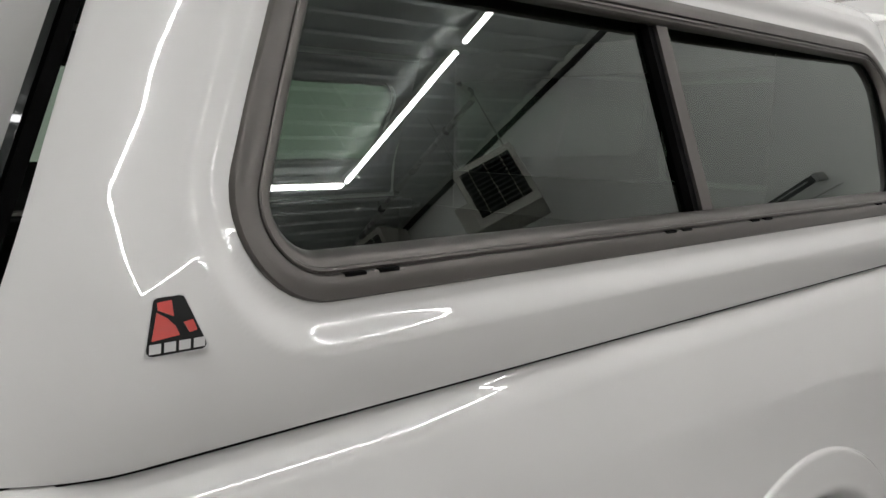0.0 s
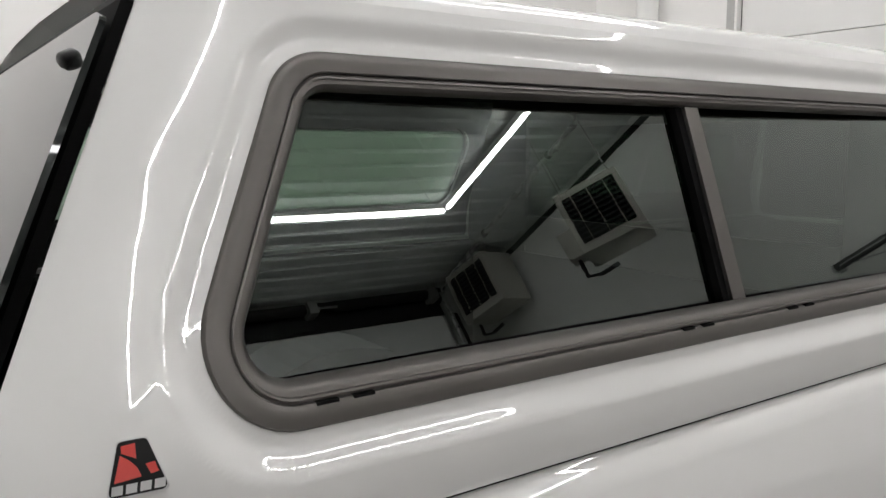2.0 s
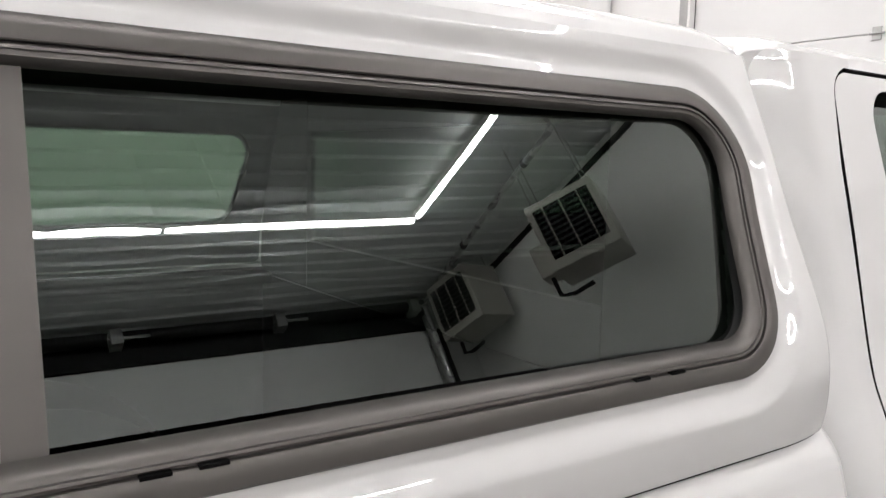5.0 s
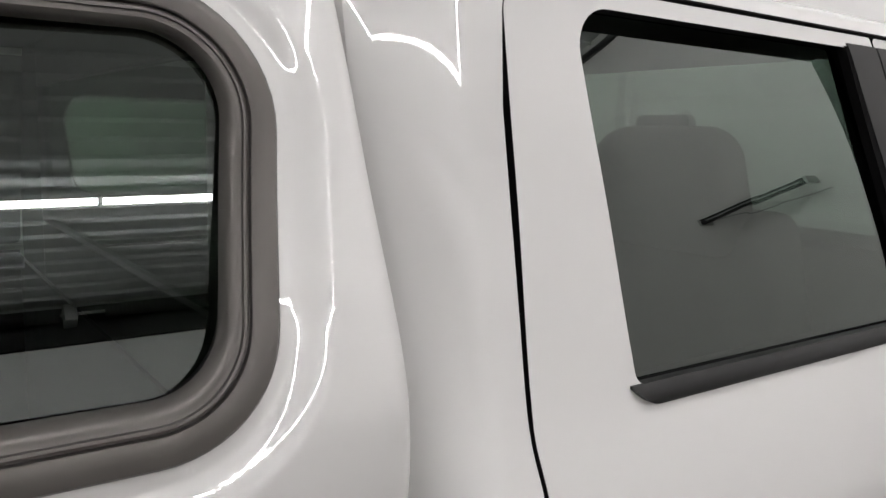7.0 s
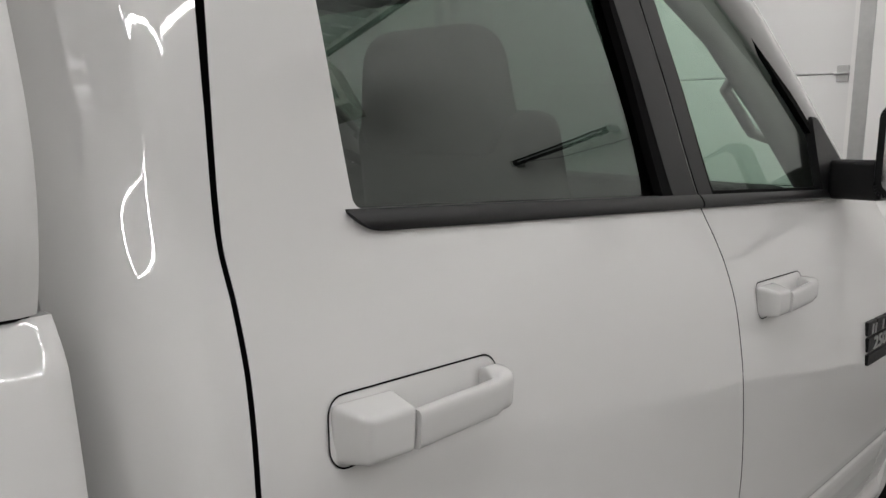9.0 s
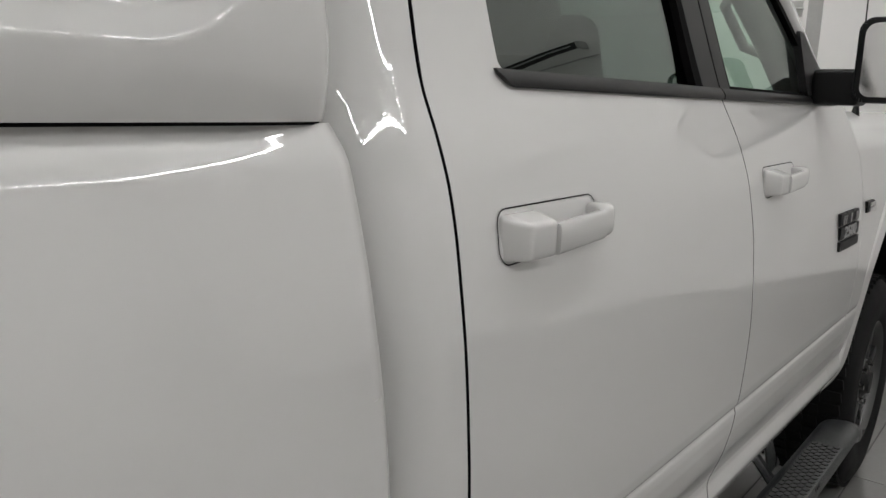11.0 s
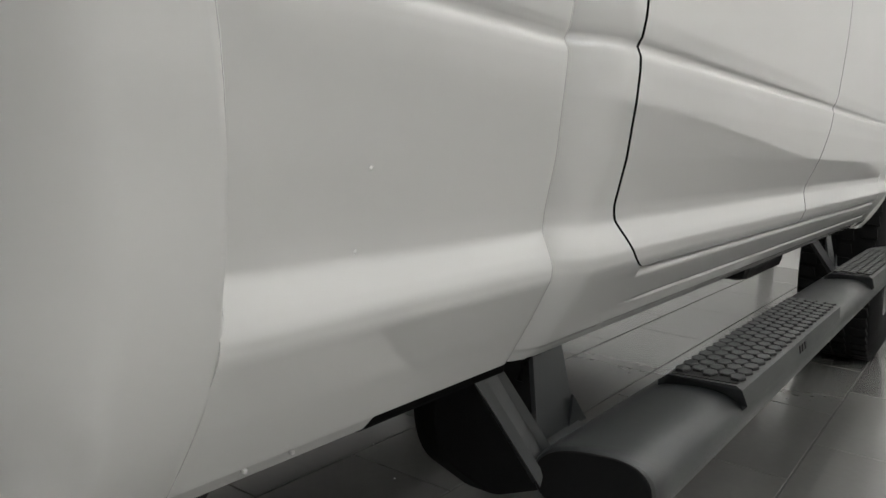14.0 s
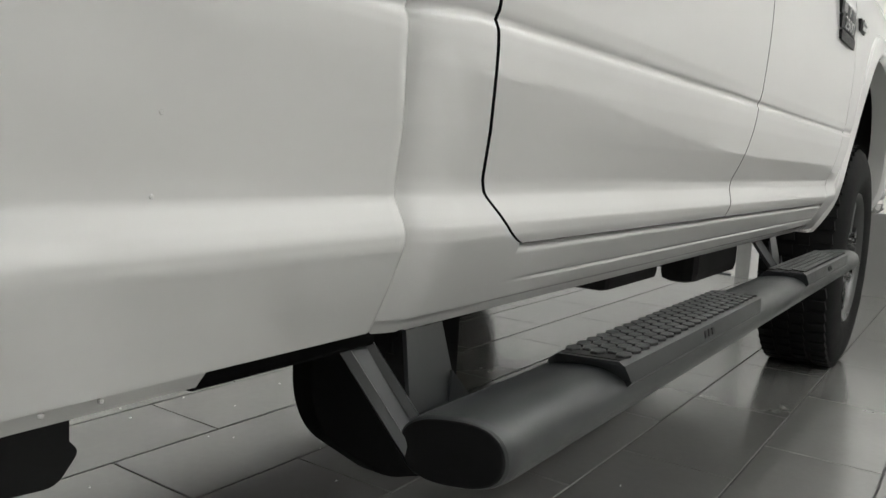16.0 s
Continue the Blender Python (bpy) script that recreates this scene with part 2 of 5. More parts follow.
def patch(name, rows, surf, mat, parent, far=False, closed=False, flange=0.0, label="", lift=0.0, edge=None):
    """A sheet over rows of (x, z) that follows y = surf(x, z), with true normals, and its edges turned in by flange."""
    side = -1 if far else 1
    verts, norms, faces = [], [], []
    nr, nc = len(rows), len(rows[0])
    for row in rows:
        for x, z in row:
            h = 0.0015
            sx = (surf(x + h, z) - surf(x - h, z)) / (2 * h)
            sz = (surf(x, z + h) - surf(x, z - h)) / (2 * h)
            n = Vector((sx, -1, sz)).normalized()
            y = surf(x, z) - lift
            verts.append((x, y if not far else 2 * YM - y, z))
            norms.append((n.x, n.y * side, n.z))
    for i in range(nr - 1):
        for j in range(nc if closed else nc - 1):
            faces.append((i * nc + j, i * nc + (j + 1) % nc, (i + 1) * nc + (j + 1) % nc, (i + 1) * nc + j))
    if flange:
        edges = [[(0, j) for j in range(nc)], [(nr - 1, j) for j in range(nc)]]
        if not closed:
            edges += [[(i, 0) for i in range(nr)], [(i, nc - 1) for i in range(nr)]]
        for e in edges:
            if closed:
                e = e + e[:1]
            base = len(verts)
            mid = Vector((sum(rows[i][j][0] for i, j in e) / len(e), 0, sum(rows[i][j][1] for i, j in e) / len(e)))
            for i, j in e:
                p = Vector(verts[i * nc + j])
                q = rows[min(max(i, 1), nr - 2) if nr > 2 else i][min(max(j, 1), nc - 2) if nc > 2 and not closed else j]
                away = Vector((p.x - q[0], 0, p.z - q[1]))
                away = away.normalized() if away.length > 1e-6 else Vector((0, side, 0))
                for d in (0.0, flange):
                    verts.append((p.x, p.y + side * d, p.z))
                    norms.append(tuple(away))
            for k in range(len(e) - 1):
                a = base + 2 * k
                faces.append((a, a + 1, a + 3, a + 2))
    first = (nr - 1) * (nc if closed else nc - 1)
    flat = []
    for f in faces:
        a, b, c = (Vector(verts[k]) for k in f[:3])
        d = Vector(verts[f[3]])
        n = (c - a).cross(d - b)
        m = sum((Vector(norms[k]) for k in f), Vector())
        flat.append(f if n.dot(m) >= 0 else f[::-1])
    me = bpy.data.meshes.new(name)
    me.from_pydata(verts, [], flat)
    me.polygons.foreach_set("use_smooth", [True] * len(flat))
    me.normals_split_custom_set_from_vertices(norms)
    if edge:
        me.materials.append(mat)
        me.materials.append(edge)
        me.polygons.foreach_set("material_index", [0] * first + [1] * (len(flat) - first))
    return link(name, me, mat, parent, label)


def span(z0, z1, left, right, dz=0.012, cols=24):
    """Rows of (x, z) between two edges that are functions of z."""
    n = max(2, int(round((z1 - z0) / dz)))
    res = []
    for i in range(n + 1):
        z = z0 + (z1 - z0) * i / n
        a, b = left(z), right(z)
        res.append([(a + (b - a) * j / cols, z) for j in range(cols + 1)])
    return res


def ring(outer, inner, steps=6):
    return [[(o[0] + (i[0] - o[0]) * k / steps, o[1] + (i[1] - o[1]) * k / steps) for o, i in zip(outer, inner)] for k in range(steps + 1)]


def pane(name, outline, surf, mat, parent, far=False, label=""):
    """A pane of glass cut to an outline, bent to surf."""
    me = bpy.data.meshes.new(name)
    bm = bmesh.new()
    cx = sum(p[0] for p in outline) / len(outline)
    cz = sum(p[1] for p in outline) / len(outline)
    loops = []
    for k in range(6):
        f = 1 - k / 6
        loops.append([bm.verts.new((cx + (x - cx) * f, surf(cx + (x - cx) * f, cz + (z - cz) * f), cz + (z - cz) * f)) for x, z in outline])
    mid = bm.verts.new((cx, surf(cx, cz), cz))
    n = len(outline)
    for a, b in zip(loops, loops[1:]):
        for i in range(n):
            bm.faces.new((a[i], a[(i + 1) % n], b[(i + 1) % n], b[i]))
    for i in range(n):
        bm.faces.new((loops[-1][i], loops[-1][(i + 1) % n], mid))
    if far:
        for v in bm.verts:
            v.co.y = 2 * YM - v.co.y
    bmesh.ops.recalc_face_normals(bm, faces=bm.faces)
    for f in bm.faces:
        f.smooth = True
    bm.to_mesh(me)
    bm.free()
    ob = link(name, me, mat, parent, label)
    ob.visible_shadow = False
    return ob


def written(text, size, place, turn, mat, parent, depth=0.0015, name="lettering", width=1.0):
    cu = bpy.data.curves.new(name, "FONT")
    cu.body, cu.size, cu.extrude, cu.align_x, cu.align_y = text, size, depth, "CENTER", "CENTER"
    tmp = bpy.data.objects.new("tmp", cu)
    scene.collection.objects.link(tmp)
    bpy.context.view_layer.update()
    me = bpy.data.meshes.new_from_object(tmp.evaluated_get(bpy.context.evaluated_depsgraph_get()))
    bpy.data.objects.remove(tmp)
    me.transform(Matrix.Diagonal((width, 1, 1, 1)))
    me.transform(pose(*place, *turn))
    me.name = name
    return link(name, me, mat, parent)

# ---- the truck's surfaces ----
LOW = [(0.50, 0.060), (0.552, 0.020), (0.57, 0.006), (0.61, -0.016), (0.638, -0.0314), (0.650, -0.0375), (0.662, -0.0402), (0.672, -0.0380), (0.692, -0.0310),
       (0.705, -0.0312), (0.75, -0.0439), (0.80, -0.0515), (0.825, -0.0530), (0.8385, -0.0525), (0.8445, -0.0485), (0.8465, -0.0485), (0.852, -0.0525), (0.87, -0.0550),
       (0.95, -0.0560), (1.03, -0.0544), (1.10, -0.0492), (1.18, -0.0402), (1.25, -0.0284), (1.32, -0.0137), (1.38, 0.0050), (1.42, 0.0220), (1.455, 0.0375),
       (1.48, 0.0465), (1.52, 0.0580), (1.57, 0.0711), (1.68, 0.0991), (1.78, 0.1282), (1.886, 0.1570), (1.93, 0.1710), (2.0, 0.19)]
BED = [(0.50, 0.070), (0.552, 0.021), (0.57, 0.0078), (0.61, -0.0145), (0.65, -0.0345), (0.661, -0.0362), (0.671, -0.0340), (0.690, -0.0270), (0.706, -0.0285),
       (0.75, -0.0375), (0.80, -0.0440), (0.82, -0.0462), (0.8305, -0.0462), (0.8365, -0.0422), (0.8385, -0.0422), (0.844, -0.0465), (0.87, -0.0505), (0.91, -0.0530),
       (1.00, -0.0550), (1.10, -0.0510), (1.18, -0.0430), (1.28, -0.0260), (1.36, -0.0060), (1.42, 0.0120)]
bed_crisp, bed_soft = table(BED, 0.0015), table(BED, 0.022)
low_crisp, low_soft = table(LOW, 0.0015), table(LOW, 0.022)


def low(z):
    """Crisp creases below the belt of the body, one even curve above them."""
    w = ease((z - 0.875) / 0.05) * (1 - ease((z - 1.80) / 0.08))
    return low_crisp(z) * (1 - w) + low_soft(z) * w


CAP = [(1.38, 0.024), (1.425, 0.0135), (1.46, 0.0065), (1.50, 0.0065), (1.53, 0.0095), (1.56, 0.0165), (1.60, 0.032), (1.65, 0.0545), (1.70, 0.077), (1.80, 0.117), (1.90, 0.160), (2.0, 0.20)]
cap_low = table(CAP, 0.014)

ARCH = (-0.775, 0.685, 0.372, 0.490)       # rear wheel arch: x, z, opening, flare
ARCH_F = (2.80, 0.545, 0.585, 0.675)        # front wheel arch


lip = table([(0.45, 0.090), (0.50, 0.060), (0.556, 0.014), (0.585, -0.004), (0.61, -0.018), (0.65, -0.034), (0.70, -0.041), (0.75, -0.045), (0.85, -0.053), (1.0, -0.059), (1.10, -0.056), (1.2, -0.046), (1.3, -0.029)], 0.018)


def arch_radius(x, z, arch):
    return math.hypot(x - arch[0], max(0.0, z - arch[1]))


def flared(base, x, z, arch):
    """The side's base surface with the wheel flare standing proud of it."""
    d = arch[3] - arch_radius(x, z, arch)
    w = ease(d / 0.008)
    turn = max(0.0, d - 0.060)
    return (base + 0.0012) * (1 - w) + (lip(z) - 0.006 * min(1.0, d / 0.07) + 22 * turn * turn) * w


def arch_rows(arch, z0, n, m):
    """Rows from the flare's outer edge to the opening: up, over and down."""
    cx, cz, ro, rf = arch
    rows = []
    for k in range(n + 1):
        r = rf + (ro - rf) * k / n
        row = [(cx + r, z0 + (cz - z0) * j / 12) for j in range(12)]
        row += [(cx + r * math.cos(math.pi * j / m), cz + r * math.sin(math.pi * j / m)) for j in range(m + 1)]
        row += [(cx - r, cz + (z0 - cz) * j / 12) for j in range(1, 13)]
        rows.append(row)
    return rows


BED_FRONT = table([(0.50, 0.070), (0.552, 0.0645), (0.61, 0.0564), (0.65, 0.0508), (0.69, 0.0430), (0.75, 0.0367), (0.80, 0.0285), (0.90, 0.018), (1.0, 0.014), (1.20, 0.010), (1.42, 0.0068)], 0.01)


def bed_surf(x, z):
    v = min(z, 1.41)
    w = ease((v - 0.875) / 0.05)
    y = bed_crisp(v) * (1 - w) + bed_soft(v) * w
    if z > 1.38:
        y += 12.0 * (z - 1.38) ** 2
    e = BED_FRONT(z) - 0.016
    if x > e:
        y += 26 * (x - e) ** 2
    return y


def cab_surf(x, z):
    y = low(z)
    if x < 0.18:
        # the rear corner: an even round below, a bend that tightens downwards beside the window
        even = 8.0 * max(0.0, 0.115 - x) ** 2
        g = 1.25 * ease((z - 1.60) / 0.30)
        w, u = 0.030 + 0.080 * g, 0.120 + 0.010 * g - x
        bend = 0.0 if u < 0 else (0.88 * u * u / (2 * w) if u < w else 0.88 * (u - w / 2))
        k = ease((z - 1.44) / 0.14)
        y += even * (1 - k) + bend * k
    return y


def sill_surf(x, z):
    """The rocker under the doors: rounded top edge, a pressed line and a set-back weld flange."""
    y = cab_surf(x, z) + 0.0045 * (1 - ease((z - 0.5735) / 0.0022))
    y += 0.0032 * ease((x - 0.24) / 0.12) * math.exp(-((z - 0.5965) / 0.0017) ** 2)
    return y + 90 * max(0.0, z - 0.628) ** 2 * ease((x - 0.2) / 0.08)


def fender_surf(x, z):
    return low(min(z, 1.40)) + 8.0 * max(0.0, z - 1.335) ** 2


# cap window, outer outline of its frame
CAP_WIN = [(-1.750, 1.525, 0.077), (-0.127, 1.523, 0.10), (-0.066, 1.869, 0.10), (-1.577, 1.869, 0.075)]


def outside(x, z, corners):
    """About how far (x, z) lies outside a rounded four-cornered outline; below 0 inside."""
    k = len(corners)
    d = -9.0
    for i in range(k):
        a, b = Vector(corners[i][:2]), Vector(corners[(i + 1) % k][:2])
        e = (b - a).normalized()
        d = max(d, (x - a.x) * e.y - (z - a.y) * e.x)
    if d > -0.13:
        for i in range(k):
            p = Vector(corners[i][:2])
            a = (Vector(corners[i - 1][:2]) - p).normalized()
            b = (Vector(corners[(i + 1) % k][:2]) - p).normalized()
            half = a.angle(b) / 2
            r = corners[i][2]
            t = r / math.tan(half)
            c = p + (a + b).normalized() * (r / math.sin(half))
            v = Vector((x, z)) - c
            s, f = p + a * t - c, p + b * t - c
            mid = (p - c).normalized()
            if v.length > 1e-6 and v.normalized().dot(mid) > s.normalized().dot(mid):
                return v.length - r
    return d


def cap_surf(x, z):
    y = cap_low(z)
    d = outside(x, z, CAP_WIN)
    y += 0.013 * ease((0.044 - d) / 0.034)
    if x > -0.12:
        y += 1.1 * (x + 0.12) ** 2
    if x > -0.02:
        y += 20 * (x + 0.02) ** 2
    d = cap_rear(min(z, 1.925)) + 0.12 - x
    if d > 0:
        y += 4.5 * d * d
    if z < 1.433:
        y += 20 * (1.433 - z) ** 2
    return y


def cap_rear(z):
    return -1.922 + 0.453 * (z - 1.41)


# ---- truck ----
truck = thing("pickup_truck", (0.9, YM, 0), "white crew cab pickup truck, clean gloss paint, parked on grey tiles", "pickup truck")
bed = part("bed", box_bm(-1.9, -0.06, 0.14, 2 * YM - 0.14, 0.78, 0.82), DARK, truck, "dark bed floor")
cab = part("cab", box_bm(0.12, 2.3, 0.16, 2 * YM - 0.16, 0.62, 0.68), DARK, truck, "grey cab floor")


SEAM_R = table([(0.60, 0.29), (0.636, 0.256), (0.640, 0.241), (0.644, 0.2285), (0.650, 0.2135), (0.662, 0.1947), (0.68, 0.1759), (0.692, 0.1634), (0.71, 0.158), (0.75, 0.1476), (0.80, 0.1395), (0.84, 0.1365), (0.95, 0.1345), (1.10, 0.1356), (1.25, 0.1406),
                (1.36, 0.1470), (1.42, 0.1480), (1.455, 0.1464), (1.48, 0.1473), (1.57, 0.1544), (1.68, 0.1610), (1.78, 0.1700), (1.90, 0.190), (1.96, 0.20)], 0.003)
SEAM_M = table([(0.60, 0.965), (0.655, 0.985), (0.70, 1.005), (0.77, 1.045), (0.86, 1.072), (0.92, 1.084), (1.0, 1.097), (1.10, 1.104), (1.20, 1.112), (1.30, 1.113), (1.38, 1.101), (1.42, 1.092), (1.468, 1.076), (1.5, 1.06)], 0.010)
SEAM_F = table([(0.60, 1.96), (0.655, 1.98), (0.84, 2.060), (0.88, 2.072), (1.0, 2.112), (1.107, 2.138), (1.20, 2.158), (1.30, 2.165), (1.40, 2.150), (1.468, 2.12), (1.5, 2.10)], 0.010)
GAP = 0.0028
Z_SILL, Z_BELT = 0.640, 1.470


def bed_sides(far):
    tag = dict(far=far)
    cx, cz, ro, rf = ARCH
    rp = rf - 0.006
    arc = lambda z, s: cx + s * math.sqrt(max(0.0, rp * rp - max(0.0, z - cz) ** 2))
    ztop = cz + rp
    side = patch("bed_side", span(ztop, 1.4237, lambda z: -1.93, BED_FRONT, 0.006, 90), bed_surf, PAINT, truck, flange=0.014, **tag)
    patch("front_panel", span(0.570, ztop, lambda z: arc(z, 1), BED_FRONT, 0.004, 50), bed_surf, PAINT, side, flange=0.014, **tag)
    patch("rear_panel", span(0.59, ztop, lambda z: -1.93, lambda z: arc(z, -1), 0.010, 30), bed_surf, PAINT, side, flange=0.03, **tag)
    patch("wheel_flare", arch_rows(ARCH, 0.563, 30, 80), lambda x, z: flared(bed_surf(x, z), x, z, ARCH), PAINT, side, flange=0.06, **tag)


bed_sides(False)
bed_sides(True)


def liner_bm(x, z, r, y0, y1):
    """The upper half of a wheel house, from spring to spring."""
    bm = bmesh.new()
    rows = [[bm.verts.new((x + r * math.cos(math.pi * k / 24), y, z + r * math.sin(math.pi * k / 24))) for k in range(25)] for y in (y0, y1)]
    for k in range(24):
        bm.faces.new((rows[0][k], rows[0][k + 1], rows[1][k + 1], rows[1][k]))
    wall = [bm.verts.new(v.co) for v in rows[1 if y0 < YM else 0]]
    bm.faces.new(wall)
    return bm


part("bed_front_wall", box_bm(-0.05, -0.015, 0.06, 2 * YM - 0.06, 0.60, 1.38, 0.004), PAINT, bed)
part("bed_liner", box_bm(-0.06, -0.052, 0.11, 2 * YM - 0.11, 0.82, 1.40), DARK, bed, "black sprayed bed lining")
part("bed_liner", box_bm(-1.898, -1.89, 0.11, 2 * YM - 0.11, 0.82, 1.40), DARK, bed)
for s in (0.10, 2 * YM - 0.11):
    part("bed_liner", box_bm(-1.9, -0.06, s, s + 0.01, 0.82, 1.42), DARK, bed)
part("tailgate", box_bm(-1.95, -1.90, 0.05, 2 * YM - 0.05, 0.72, 1.40, 0.012), PAINT, bed)
for s in (0.09, 2 * YM - 0.19):
    part("bed_rail", box_bm(-1.9, -0.06, s, s + 0.10, 1.38, 1.414, 0.006), DARK, bed)
for s, e in ((0.10, 0.40), (2 * YM - 0.40, 2 * YM - 0.10)):
    part("wheel_liner", liner_bm(ARCH[0], ARCH[1], 0.46, s, e), SEAM, bed)
    part("wheel_liner", liner_bm(ARCH_F[0], ARCH_F[1], 0.60, s, e), SEAM, cab)


def cab_back(z):
    """Rear edge of the cab's side, turned over towards the roof."""
    s = min(1.0, max(0.0, (z - 1.868) / 0.08))
    return (0.020 + 0.02 * ease((0.75 - z) / 0.2)) + 0.05 * (1 - math.sqrt(1 - s * s))


def cab_sides(far):
    t = dict(far=far)
    # rear corner of the cab, sill, doors and fender
    patch("cab_corner", span(0.561, 1.945, cab_back, lambda z: SEAM_R(max(z, Z_SILL)) - GAP + 0.055 * (1 - math.sqrt(1 - min(1.0, max(0.0, (z - 1.880) / 0.052)) ** 2)), 0.004, 16), lambda x, z: sill_surf(x, z) if z < 0.60 else cab_surf(x, z), PAINT, cab, flange=0.03, **t)
    patch("sill", span(0.561, Z_SILL - 0.002, lambda z: SEAM_R(Z_SILL) - GAP, lambda z: SEAM_F(Z_SILL), 0.0012, 60), sill_surf, PAINT, cab, flange=0.05, **t)
    # turned-in door edges are coloured black for the shade inside the gaps
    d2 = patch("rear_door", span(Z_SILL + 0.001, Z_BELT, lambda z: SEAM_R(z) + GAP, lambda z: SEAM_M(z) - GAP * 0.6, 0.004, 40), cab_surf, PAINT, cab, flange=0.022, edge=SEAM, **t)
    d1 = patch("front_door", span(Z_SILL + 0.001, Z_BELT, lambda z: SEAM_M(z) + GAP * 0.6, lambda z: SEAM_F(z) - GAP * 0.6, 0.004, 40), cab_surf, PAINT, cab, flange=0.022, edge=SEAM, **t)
    # added black sheet behind the door gaps, standing in for their shade
    patch("seam_shade", span(0.58, 1.94, lambda z: 0.09, lambda z: 2.3 if z < 1.36 else (SEAM_F(z) + 0.004 if z < 1.462 else (0.25 if z < 1.908 else 1.2)), 0.01, 40), lambda x, z: cab_surf(x, z) + 0.019, SEAM, cab, **t)
    # window frames of the doors
    win2 = [(0.304, 1.489, 0.012), (0.958, 1.489, 0.006), (0.878, 1.900, 0.010), (0.288, 1.900, 0.055)]
    out2 = [(SEAM_R(1.47) + GAP, 1.470, 0.0006), (1.0725, 1.470, 0.0006), (0.952, 1.922, 0.008), (SEAM_R(1.88) + GAP, 1.922, 0.048)]
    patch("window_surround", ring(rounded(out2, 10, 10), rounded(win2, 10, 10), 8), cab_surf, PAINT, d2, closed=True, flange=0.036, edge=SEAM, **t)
    pane("door_glass", rounded(inset(win2, -0.008), 10, 10), lambda x, z: low(1.60) + 0.012 + 0.255 * (z - 1.60) + 0.25 * (z - 1.60) ** 2, REAR_GLASS, d2, label="dark tinted rear door glass", **t)

    def strip(name, xb, xt, w, z0, z1, lift, mat, par):
        patch(name, [[(xb + (xt - xb) * k / 20 + w * j / 4, z0 + (z1 - z0) * k / 20) for j in range(5)] for k in range(21)], lambda x, z: cab_surf(x, z) - lift, mat, par, flange=0.015, **t)

    # black posts on each side of the gap between the doors
    strip("door_post", 0.984, 0.874, 0.086, 1.476, 1.907, 0.003, TRIM, d2)
    strip("glass_seal", 0.950, 0.866, 0.036, 1.478, 1.902, 0.002, SEAM, d2)
    strip("door_post", 1.078, 0.966, 0.054, 1.476, 1.907, 0.003, TRIM, d1)

    def belt(x0, x1, par, tail):
        patch("belt_trim", [[(x0 + (x1 - x0) * (j / 50) ** (1.6 if tail else 1.0), (1.467 + 0.022 * k / 8) if not tail else 1.4895 - 0.0225 * (1 - k / 8) * (1 - 0.85 * max(0.0, 1 - (j / 50) ** 1.6 * 20) ** 2)) for j in range(51)] for k in range(9)],
              lambda x, z: cab_surf(x, z) - 0.009 + 38 * (z - 1.477) ** 2, TRIM, par, flange=0.012, **t)

    belt(0.292, 1.0725, d2, True)
    belt(1.0785, 1.985, d1, False)
    win1 = [(1.131, 1.489, 0.006), (1.900, 1.489, 0.010), (1.360, 1.885, 0.16), (1.016, 1.898, 0.012)]
    out1 = [(1.0785, 1.470, 0.0006), (2.040, 1.470, 0.002), (1.420, 1.920, 0.19), (0.958, 1.922, 0.008)]
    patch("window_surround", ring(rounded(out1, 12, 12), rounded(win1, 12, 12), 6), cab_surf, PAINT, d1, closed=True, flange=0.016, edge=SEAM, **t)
    patch("glass_seal", ring(rounded(inset(win1, -0.014), 12, 12), rounded(inset(win1, 0.006), 12, 12), 2), lambda x, z: cab_surf(x, z) - 0.002, SEAM, d1, closed=True, flange=0.01, **t)
    pane("door_glass", rounded(inset(win1, -0.004), 12, 12), lambda x, z: cab_surf(x, z) + 0.010, CLEAR_GLASS, d1, label="clear green-tinted front door glass", **t)
    # black corner piece under the mirror
    ft = [(1.70, 1.4895), (1.965, 1.4895), (1.755, 1.655), (1.720, 1.655)]
    patch("mirror_base", [[(ft[0][0] + (ft[3][0] - ft[0][0]) * k / 8 + (ft[1][0] - ft[0][0] + (ft[2][0] - ft[3][0] - ft[1][0] + ft[0][0]) * k / 8) * w / 6, ft[0][1] + (ft[3][1] - ft[0][1]) * k / 8) for w in range(7)] for k in range(9)],
          lambda x, z: cab_surf(x, z) - 0.010, BLACK, d1, flange=0.02, **t)
    # fender round the front wheel
    cx, cz, ro, rf = ARCH_F
    rp = rf - 0.006
    arc = lambda z, s: cx + s * math.sqrt(max(0.0, rp * rp - max(0.0, z - cz) ** 2))
    fen = patch("fender", span(cz + rp, 1.455, lambda z: SEAM_F(z) + GAP * 0.6, lambda z: 3.60, 0.015, 40), fender_surf, PAINT, cab, flange=0.02, **t)
    patch("fender_rear", span(0.56, cz + rp, lambda z: min(SEAM_F(max(z, Z_SILL)) + GAP * 0.6, arc(z, -1) - 0.01), lambda z: arc(z, -1), 0.010, 16), fender_surf, PAINT, fen, flange=0.02, **t)
    patch("fender_front", span(0.62, cz + rp, lambda z: arc(z, 1), lambda z: 3.60, 0.02, 10), fender_surf, PAINT, fen, flange=0.02, **t)
    patch("wheel_flare", arch_rows(ARCH_F, 0.548, 24, 70), lambda x, z: flared(fender_surf(x, z), x, z, ARCH_F), PAINT, fen, flange=0.06, **t)
    return d2, d1, fen


door_r, door_f, fender = cab_sides(False)
cab_sides(True)


